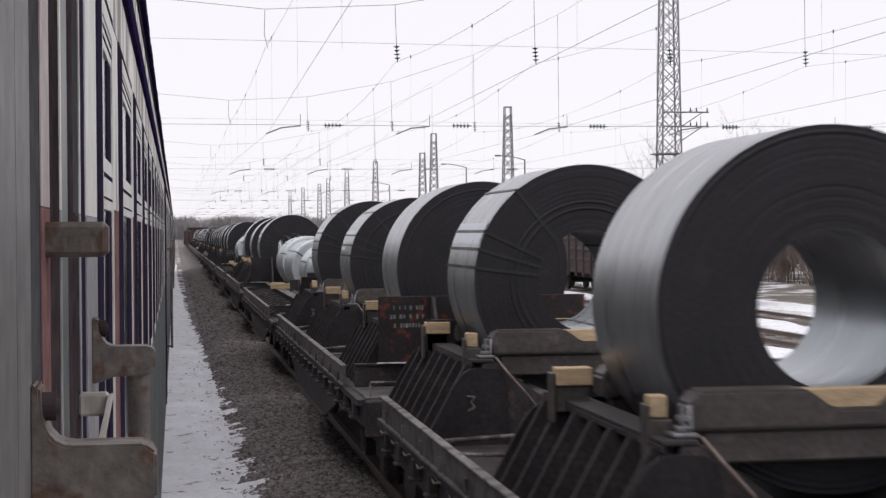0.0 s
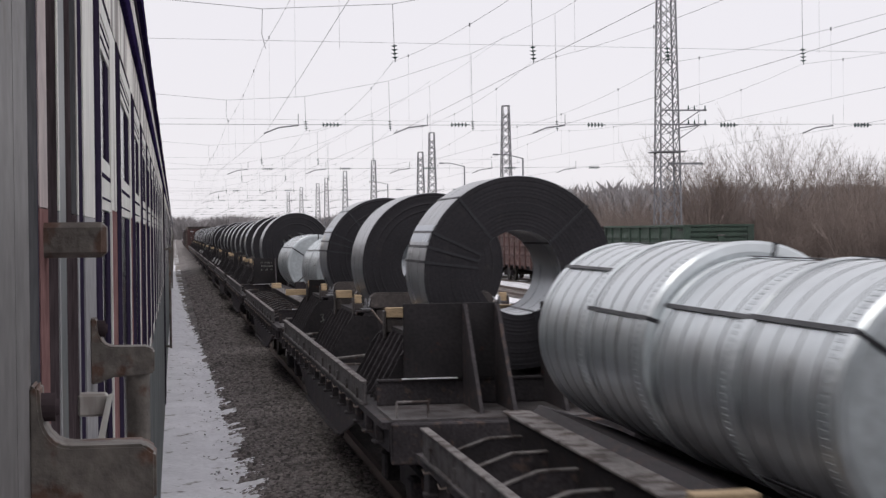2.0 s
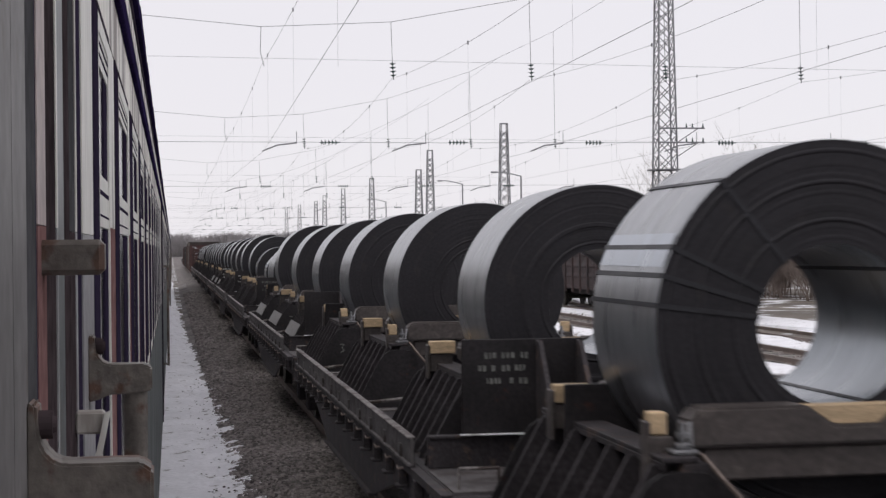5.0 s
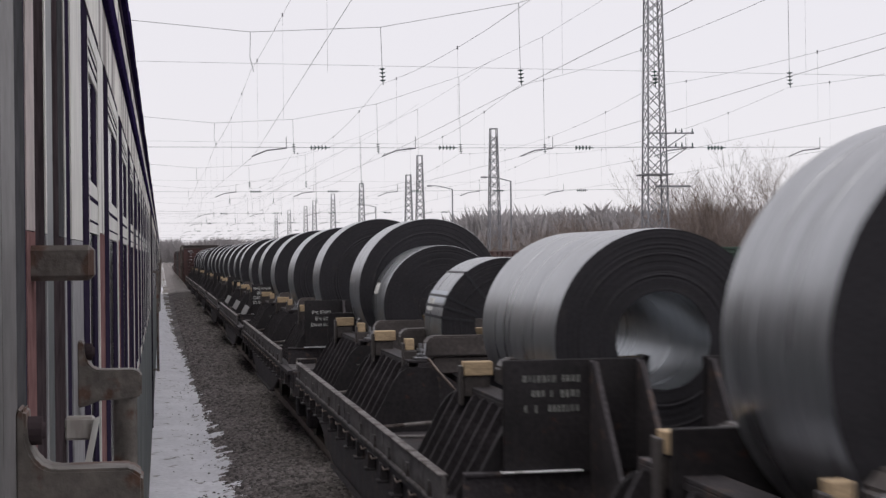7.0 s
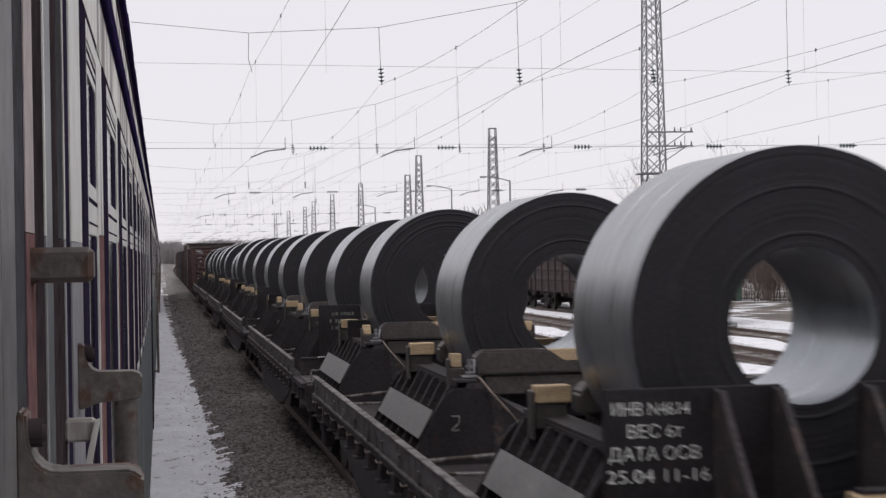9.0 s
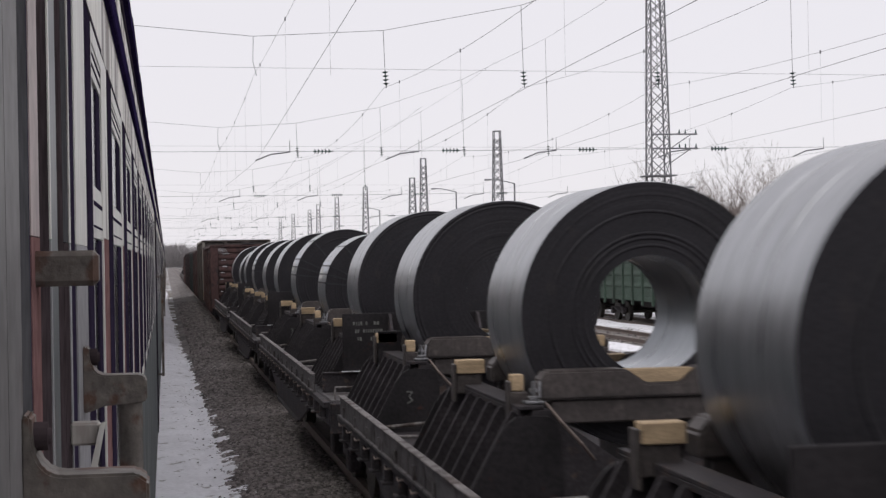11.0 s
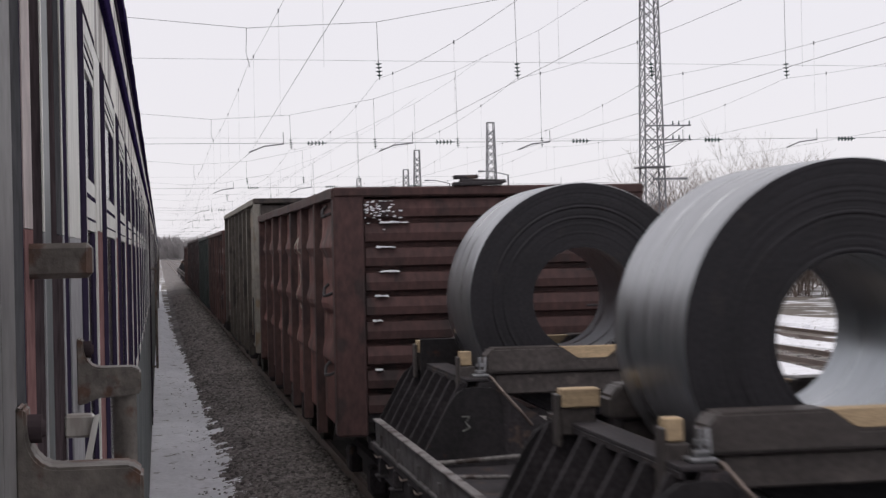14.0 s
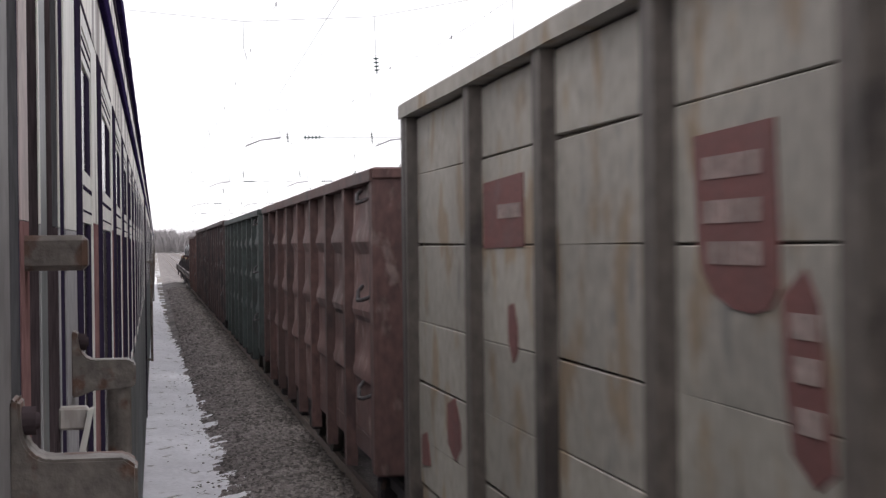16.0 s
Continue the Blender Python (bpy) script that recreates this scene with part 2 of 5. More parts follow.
ground_sheet()
snow_strip()
TRACKS = [(TRACK, 0.0), (8.1, 0.12), (13.2, 0.22), (18.2, 0.32), (23.1, 0.42)]
for x, drop in TRACKS:
    ballast_bed("ballast_bed", x, -20, 900, -0.2 - drop, x == TRACK)
    rails_of(x, -20, 700, drop)
sleeper_mesh = mesh_of("sleeper", boxes((-1.35, 1.35, -0.14, 0.14, -0.36, -0.165), width=0.02), M["sleeper"])
beds = [o for o in bpy.data.objects if o.name.startswith("ballast_bed")]
for (x, drop), bed in zip(TRACKS[1:], beds[1:]):
    for i in range(64):
        part("sleeper", sleeper_mesh, None, bed).location = (x, 12 + 0.62 * i * (1 + i / 40), -drop)


for y0, y1, count, size in ((3.2, 11, 19000, (0.010, 0.028)), (11, 48, 29000, (0.016, 0.042)), (44, 120, 12000, (0.03, 0.065))):
    scatter_stones("ballast_stones", 0.80, 2.40, y0, y1, lambda x: shoulder(x) + 0.006, count, size, M["stone"],
                   label="loose grey crushed stones at the edge of the ballast", category="stones")
scatter_stones("litter", -0.1, 0.85, 3.4, 40, lambda x: max(-0.362, shoulder(x)) + 0.075, 800, (0.004, 0.018), M["litter"],
               label="dark twigs, leaves and grit strewn on the snow", category="litter")
scatter_stones("yard_stones", 6.0, 22, 14, 90, lambda x: -0.48, 9000, (0.03, 0.07), M["stone"],
               label="loose crushed stones between the yard tracks", category="stones")


def yard_snow():
    rnd = random.Random(4)
    for x, w in ((6.0, 0.5), (11.1, 0.9), (16.0, 0.8), (20.8, 0.9), (26.4, 1.6)):
        bm = bmesh.new()
        rows = []
        for i in range(130):
            y = 8 + i * 1.3
            a = w * (0.8 + 0.8 * noise.noise((x, y * 0.21, 0)))
            b = w * (0.8 + 0.8 * noise.noise((x, y * 0.23, 9)))
            rows.append([bm.verts.new((x + d, y, z)) for d, z in ((-a - 0.08, -0.62), (-a, -0.42), (0, -0.36), (b, -0.42), (b + 0.08, -0.62))])
        for p, q in zip(rows, rows[1:]):
            for i in range(4):
                bm.faces.new((p[i], p[i + 1], q[i + 1], q[i]))
        thing("snow", bm=bm, mat=M["snow"], label="strip of old snow between two yard tracks", category="snow", kind="stuff")


yard_snow()


# ---- rolling stock: shared parts ----
def bogie(parent, y):
    b = part("bogie", boxes((-1.05, -0.90, y - 0.35, y + 0.35, 0.38, 0.66), (0.90, 1.05, y - 0.35, y + 0.35, 0.38, 0.66),
                            (-1.05, -0.90, y - 1.15, y + 1.15, 0.52, 0.68), (0.90, 1.05, y - 1.15, y + 1.15, 0.52, 0.68),
                            (-1.0, 1.0, y - 0.18, y + 0.18, 0.55, 0.85), width=0.03), M["frame"], parent)
    for dy in (-0.925, 0.925):
        bm = bmesh.new()
        for x in (-0.79, 0.79):
            rod(bm, (x - 0.065, y + dy, 0.478), (x + 0.065, y + dy, 0.478), 0.475, 28)
            rod(bm, (x - math.copysign(0.085, x) - 0.012, y + dy, 0.478), (x - math.copysign(0.085, x) + 0.012, y + dy, 0.478), 0.505, 28)
        rod(bm, (-1.1, y + dy, 0.478), (1.1, y + dy, 0.478), 0.085, 12)
        part("wheelset", bm, M["wheel"], b)
        for x in (-1.05, 1.05):
            part("axle_box", boxes((x - 0.09, x + 0.09, y + dy - 0.15, y + dy + 0.15, 0.33, 0.63), width=0.03), M["frame"], b)
    return b


def coupler(parent, y, way):
    bm = boxes((-0.13, 0.13, y, y + way * 0.35, 0.93, 1.17), (-0.2, 0.2, y + way * 0.33, y + way * 0.66, 0.9, 1.2), width=0.03)
    return part("coupler", bm, M["frame"], parent)


# ---- flat wagons that carry steel coils: local y = 0 at the first coil's front face ----
LENGTH = 12.7


def flat_base(inner=0.20, outer=1.13, top=2.22):
    w = thing("flat_wagon")
    y0, y1 = -1.45, -1.45 + LENGTH
    part("deck", boxes((-1.42, 1.42, y0, y1, 1.17, 1.25), width=0.01), M["frame"], w, "grimy dark steel deck")
    for s in (-1, 1):
        bm = bmesh.new()
        prism(bm, [(y0, 1.24), (y0, 0.98), (y0 + 2.6, 0.95), (y0 + 4.2, 0.62), (y1 - 4.2, 0.62), (y1 - 2.6, 0.95), (y1, 0.98), (y1, 1.24)], "x", s * 1.40, s * 1.43)
        box(bm, s * 1.37, s * 1.49, y0, y1, 1.185, 1.245)
        box(bm, s * 1.38, s * 1.47, y0 + 4.2, y1 - 4.2, 0.60, 0.63)
        part("side_sill", bm, M["frame"], w)
        for i in range(16 if s < 0 else 6):
            y = y0 + 0.4 + i * (0.78 if s < 0 else 2.34)
            part("stake_pocket", boxes((s * 1.43, s * 1.50, y - 0.05, y + 0.05, 1.04, 1.185), (s * 1.43, s * 1.53, y - 0.07, y + 0.07, 1.02, 1.045), width=0.008), M["frame"], w)
        for i in range(4):
            a = -0.05 + i * 2.75
            bm = boxes((s * 1.455, s * 1.49, a, a + 2.71, 1.27, 1.46), (s * 1.45, s * 1.515, a, a + 2.71, 1.25, 1.28), width=0.006)
            for k in range(3):
                box(bm, s * 1.49, s * 1.51, a + 0.4 + k * 0.95, a + 0.47 + k * 0.95, 1.24, 1.38)
            board = part("side_board", bm, M["board"], w, "worn dark folding side board")
            # The top edge's highlight is put into the lip's lighter colour.
            part("board_lip", boxes((s * 1.445, s * 1.512, a, a + 2.71, 1.462, 1.48), width=0.005), M["beam"], board, "worn upper lip, its highlight put into lighter grey")
            bm = bmesh.new()
            for k in range(4):
                y = a + 0.34 + k * 0.68
                rod(bm, (s * 1.49, y, 1.20), (s * 1.535, y + 0.02, 1.19), 0.007, 5)
                rod(bm, (s * 1.535, y + 0.02, 1.19), (s * 1.535, y + 0.07, 1.21), 0.007, 5)
            tagged(part("rope_hook", bm, M["rail"], board), label="bent bare-steel rope hooks", kind="stuff")
    part("headstock", boxes((-1.42, 1.42, y0 - 0.09, y0 - 0.002, 0.88, 1.24), width=0.015), M["frame"], w)
    part("headstock", boxes((-1.42, 1.42, y1 + 0.002, y1 + 0.09, 0.88, 1.24), width=0.015), M["frame"], w)
    part("end_board", boxes((-1.38, 1.38, -0.26, -0.20, 1.26, 1.50), (-1.38, 1.38, -0.28, -0.19, 1.48, 1.505), width=0.006), M["frame"], w)
    # Plate lighter than the deck: the wet sheen there, put into colour.
    part("wet_deck_plate", boxes((-1.40, 1.40, y0 + 0.02, -0.30, 1.252, 1.262), width=0.003), M["board"], w, "grey deck plate at the wagon end, wet sheen put into its colour")
    part("snow_dust", boxes((-1.15, -0.62, -0.335, -0.302, 1.506, 1.516), width=0.003), M["snow"], w, "thin line of snow on the end board")
    part("center_sill", boxes((-0.3, 0.3, y0, y1, 0.75, 1.165), width=0.01), M["frame"], w)
    for x in (-1.2, 1.2):
        bm = bmesh.new()
        for p, q in (((x - 0.14, y0 + 0.15, 1.25), (x - 0.14, y0 + 0.15, 1.40)), ((x - 0.14, y0 + 0.15, 1.40), (x + 0.14, y0 + 0.15, 1.40)), ((x + 0.14, y0 + 0.15, 1.40), (x + 0.14, y0 + 0.15, 1.25))):
            rod(bm, p, q, 0.012, 8)
        part("grab_handle", bm, M["beam"], w)
    for s in (-1, 1):
        part("end_plate", boxes((s * inner, s * outer, -0.30, -0.275, 1.506, top), width=0.006), M["plate"], w, "black steel plate with chalk-white painted writing")
    for x in (-0.55, -0.24, 0.24, 0.55):
        bm = bmesh.new()
        prism(bm, [(-0.302, 1.25), (-1.15, 1.25), (-1.12, 1.30), (-0.40, top - 0.04), (-0.302, top - 0.01)], "x", x - 0.012, x + 0.012)
        prism(bm, [(-1.17, 1.25), (-1.14, 1.31), (-0.40, top - 0.01), (-0.36, top - 0.04), (-1.09, 1.27)], "x", x - 0.017, x + 0.017)
        part("brace", bm, M["frame"], w)
    bogie(w, y0 + 1.75)
    bogie(w, y1 - 1.75)
    coupler(w, y0 - 0.09, -1)
    coupler(w, y1 + 0.09, 1)
    return w


def digit_strokes(bm, n, y, x0, z0, h):
    """A chalk figure of short bars on a plate that faces -y."""
    w = h * 0.55
    strokes = {2: ((0, 1, 1, 1), (1, 1, 1, .55), (1, .55, 0, 0), (0, 0, 1, 0)), 3: ((0, 1, 1, 1), (1, 1, .45, .58), (.45, .58, 1, .25), (1, .25, .1, 0))}[n]
    for a, b, c, d in strokes:
        rod(bm, (x0 + a * w, y, z0 + b * h), (x0 + c * w, y, z0 + d * h), 0.006, 5)
    return bm


def cradle(parent, y, first=False, foil=False, figure=0):
    """A steel saddle that holds one coil: two ribbed sloping flanks, gable plates, notched stop beams and timber wedges."""
    a, b = y - (0.18 if first else 0.50), y + 1.95
    for s in (-1, 1):
        bm = bmesh.new()
        prism(bm, [(s * 1.17, 1.25), (s * 0.90, 1.88), (s * 0.78, 1.88), (s * 0.70, 1.80), (s * 0.22, 1.46), (s * 0.22, 1.25)], "y", a, b)
        flank = part("cradle", bm, M["frame"], parent, "black steel coil cradle with sloping ribs")
        part("top_flange", boxes((s * 0.82, s * 1.00, a + 0.02, b + 0.02, 1.885, 1.91), (s * 0.985, s * 1.00, a + 0.02, b + 0.02, 1.85, 1.885), width=0.004), M["frame"], flank)
        bm = bmesh.new()
        prism(bm, [(s * 1.345, 1.25), (s * 1.31, 1.33), (s * 1.02, 1.87), (s * 0.89, 1.87), (s * 1.165, 1.26)], "y", -0.013, 0.013)
        prism(bm, [(s * 1.352, 1.30), (s * 1.318, 1.345), (s * 1.03, 1.87), (s * 1.015, 1.86), (s * 1.305, 1.325)], "y", -0.019, 0.019)
        mesh = mesh_of("rib", bm, M["frame"])
        for k in range(7):
            part("rib", mesh, None, flank).location = (0, a + 0.12 + k * (b - a - 0.24) / 6, 0)
        for yy in (a - 0.012, b + 0.012):
            bm = bmesh.new()
            prism(bm, [(s * 1.37, 1.25), (s * 1.35, 1.33), (s * 1.29, 1.44), (s * 1.14, 1.72), (s * 1.08, 1.80), (s * 1.02, 1.84), (s * 0.94, 1.85), (s * 0.80, 1.84), (s * 0.75, 1.80), (s * 0.72, 1.70), (s * 0.70, 1.25)], "y", yy - 0.011, yy + 0.011)
            plate = part("gable_plate", bm, M["plate"], flank, "dark plate speckled with dried dirt")
            if yy < a and s < 0 and figure:
                part("chalk_figure", digit_strokes(bmesh.new(), figure, yy - 0.013, -1.04, 1.52, 0.11), M["faint"], plate, "chalked figure")
        if foil and s < 0:
            bm = bmesh.new()
            prism(bm, [(s * 1.290, 1.455), (s * 1.297, 1.459), (s * 1.178, 1.675), (s * 1.171, 1.671)], "y", a + 0.05, b - 0.10)
            part("reflective_panel", bm, M["panel"], flank, "pale grey flat panel over the ribs")
    for yy, back in (((y - 0.18, 0),) if not first else ()) + ((y + 1.42, 1),):
        bm = bmesh.new()
        prism(bm, [(-0.80, 1.925), (-0.80, 2.05), (-0.74, 2.12), (-0.20, 2.12), (-0.06, 2.02), (0.18, 2.02), (0.30, 2.12), (0.74, 2.12), (0.80, 2.05), (0.80, 1.925)], "y", yy - 0.11, yy + 0.11)
        bevel(bm, 0.016, 2)
        beam = part("stop_beam", bm, M["saddle"], parent, "dark steel stop beam notched for the coil")
        part("lower_beam", boxes((-0.72, 0.72, yy - 0.07, yy + 0.09, 1.76, 1.915), width=0.01), M["saddle"], beam)
        bm = bmesh.new()
        prism(bm, [(-0.055, 2.024), (0.175, 2.024), (0.285, 2.112), (-0.185, 2.112)], "y", yy - 0.08, yy + 0.06)
        part("timber_wedge", bm, M["timber"], beam, "pale sawn timber wedge")
        for s in (-1, 1):
            block = (s * 0.84, s * 1.06, yy - 0.05, yy + 0.07, 1.995, 2.10) if back else (s * 0.90, s * 0.99, yy - 0.06, yy + 0.03, 1.99, 2.10)
            part("timber_block", boxes(block, width=0.006), M["timber"], beam, "pale sawn timber block")
            if back:
                post = boxes((s * 0.86, s * 1.06, yy - 0.03, yy + 0.07, 1.84, 1.99), (s * 1.063, s * 1.085, yy - 0.05, yy + 0.08, 1.78, 2.07), width=0.006)
            else:
                post = boxes((s * 0.88, s * 1.01, yy - 0.09, yy + 0.04, 1.80, 1.985), (s * 0.995, s * 1.015, yy - 0.10, yy + 0.02, 1.74, 2.06), width=0.006)
            part("stanchion", post, M["saddle"], beam)
            if back:
                continue
            bm = boxes((s * 0.80, s * 0.93, yy - 0.24, yy - 0.12, 1.912, 1.935), (s * 0.83, s * 0.90, yy - 0.21, yy - 0.15, 1.935, 1.965), width=0.006)
            rod(bm, (s * 0.865, yy - 0.18, 1.96), (s * 0.865, yy - 0.18, 2.06), 0.017, 10)
            rod(bm, (s * 0.865, yy - 0.18, 1.99), (s * 0.865, yy - 0.18, 2.012), 0.034, 6)
            rod(bm, (s * 0.835, yy - 0.22, 1.95), (s * 0.80, yy - 0.10, 2.05), 0.011, 6)
            part("screw_clamp", bm, M["bright"], beam, "bare-steel screw clamp")
    if not first:
        bm = bmesh.new()
        line = [(-0.80, a + 0.05, 1.92), (-0.72, a - 0.06, 1.80), (-0.60, a - 0.10, 1.66), (-0.50, a - 0.02, 1.55)]
        for p, q in zip(line, line[1:]):
            rod(bm, p, q, 0.012, 6)
        part("chain", bm, M["rail"], parent, "hanging rusty chain")


def tie_bars(parent, y):
    for s in (-1, 1):
        bm = bmesh.new()
        rod(bm, (s * 1.42, y + 0.55, 1.34), (s * 0.62, y - 0.1, 1.47), 0.017, 8)
        rod(bm, (s * 1.42, y + 0.05, 1.32), (s * 0.62, y - 0.45, 1.36), 0.014, 8)
        part("tie_bar", bm, M["beam"], parent)


def cradle_wagon(foil=False, places=(0.0, 4.9, 9.75)):
    w = flat_base()
    for i, y in enumerate(places):
        cradle(w, y, i == 0, foil, 3 if i == 2 and not foil else 2 if i == 1 and foil else 0)
        if i:
            tie_bars(w, y - 1.5)
    for s in (-1, 1):
        part("rear_plate", boxes((s * 0.30, s * 1.05, 11.16, 11.20, 1.26, 2.12), width=0.006), M["plate"], w, "black steel plate flecked with dried dirt")
    return tagged(w, label="flat wagon with black steel cradles that hold wound steel coils", category="flat wagon", group="wagons of the freight train")


def trough_wagon(top, blocks):
    w = flat_base(0.15, 0.74, top)
    for s in (-1, 1):
        bm = bmesh.new()
        prism(bm, [(s * 0.74, 1.25), (s * 0.80, 1.56), (s * 0.86, 1.56), (s * 0.86, 1.52), (s * 0.80, 1.25)], "y", -0.1, 10.9)
        prism(bm, [(s * 0.10, 1.25), (s * 0.10, 1.45), (s * 0.62, 1.62), (s * 0.75, 1.50), (s * 0.74, 1.25)], "y", -0.1, 10.9)
        trough = part("trough_wall", bm, M["frame"], w)
        part("trough_lip", boxes((s * 0.70, s * 0.90, -0.1, 10.9, 1.56, 1.585), width=0.006), M["beam"], trough)
        for k in range(14):
            y = 0.3 + k * 0.78
            bm = bmesh.new()
            prism(bm, [(s * 1.43, 1.26), (s * 1.42, 1.33), (s * 1.10, 1.44), (s * 0.86, 1.45), (s * 0.86, 1.26)], "y", y - 0.013, y + 0.013)
            rib = part("rib", bm, M["frame"], trough)
            bm = bmesh.new()
            prism(bm, [(s * 1.43, 1.33), (s * 1.43, 1.342), (s * 1.10, 1.455), (s * 0.86, 1.462), (s * 0.86, 1.45), (s * 1.10, 1.443)], "y", y - 0.022, y + 0.022)
            part("rib_flange", bm, M["beam"], trough)
    for y, x, wide in blocks:
        part("timber_block", boxes((x, x + wide, y - 0.07, y + 0.05, 1.63, 1.75), width=0.006), M["timber"], w, "pale sawn timber block")
    part("stop_beam", boxes((-0.7, 0.7, 4.85, 5.0, 1.5, 1.85), width=0.015), M["frame"], w)
    return tagged(w, label="flat wagon with a low ribbed trough for zinc-coated coils", category="flat wagon", group="wagons of the freight train")


def writing(parent, lines, z=2.155):
    """Painted lines of writing on the end plate, from the top down: text, height, sideways place, width."""
    for text, high, dx, wide in lines:
        cu = bpy.data.curves.new("lettering", "FONT")
        cu.body, cu.size, cu.extrude, cu.align_x = text, high * 1.35, 0.0008, "CENTER"
        tmp = bpy.data.objects.new("lettering", cu)
        scene.collection.objects.link(tmp)
        me = bpy.data.meshes.new_from_object(tmp.evaluated_get(bpy.context.evaluated_depsgraph_get()))
        bpy.data.objects.remove(tmp)
        me.materials.clear()
        me.materials.append(M["chalk"])
        ob = part("lettering", me, None, parent, "hand-painted white writing")
        xs = [v.co.x for v in me.vertices]
        me.transform(Matrix.Diagonal((wide / (max(xs) - min(xs)), 1, 1, 1)))
        ob.matrix_basis = pose(-0.87 + dx, -0.3035, z - high, 90, 0, 0)
        z -= high * 1.62


def scrawl(parent, seed):
    """Worn writing that cannot be read: rows of short plain bars."""
    rnd = random.Random(seed)
    for row in range(3):
        bm = bmesh.new()
        x = -1.02 + rnd.uniform(0, 0.08)
        while x < -0.64:
            wd = rnd.uniform(0.012, 0.03)
            if rnd.random() < 0.75:
                z = 2.12 - row * 0.095
                box(bm, x, x + wd, -0.304, -0.3005, z - 0.045 + rnd.uniform(-.004, .004), z)
            x += wd + 0.012
        tagged(part("lettering", bm, M["faint"], parent), label="worn white writing", kind="stuff")


# ---- coils ----
def revolve(profile, seg=72):
    """Turns a profile of (radius, y) pairs round the y axis."""
    bm = bmesh.new()
    rings = []
    for r, y in profile:
        rings.append([bm.verts.new((r * math.cos(2 * math.pi * k / seg), y, r * math.sin(2 * math.pi * k / seg))) for k in range(seg)])
    for a, b in zip(rings, rings[1:]):
        for k in range(seg):
            bm.faces.new((a[k], a[(k + 1) % seg], b[(k + 1) % seg], b[k]))
    bmesh.ops.recalc_face_normals(bm, faces=bm.faces)
    return bm


def strap_ring(y0, y1, R, bore, ang):
    """A steel strap that runs through the bore and over the outside, at one angle round the coil."""
    bm = bmesh.new()
    t, h = 0.004, 0.013
    c, s = math.cos(ang), math.sin(ang)
    def bar(r0, r1, a, b):
        for v in box(bm, r0, r1, a, b, -h, h):
            x, y, z = v.co
            v.co = (x * c - z * s, y, x * s + z * c)
    bar(R - 0.002, R + t, y0 - t, y1 + t)
    bar(bore - t, R + t, y0 - 0.008, y0 - 0.002)
    bar(bore - t, R + t, y1 + 0.002, y1 + 0.008)
    bar(bore - t, bore + 0.002, y0 - t, y1 + t)
    return bm


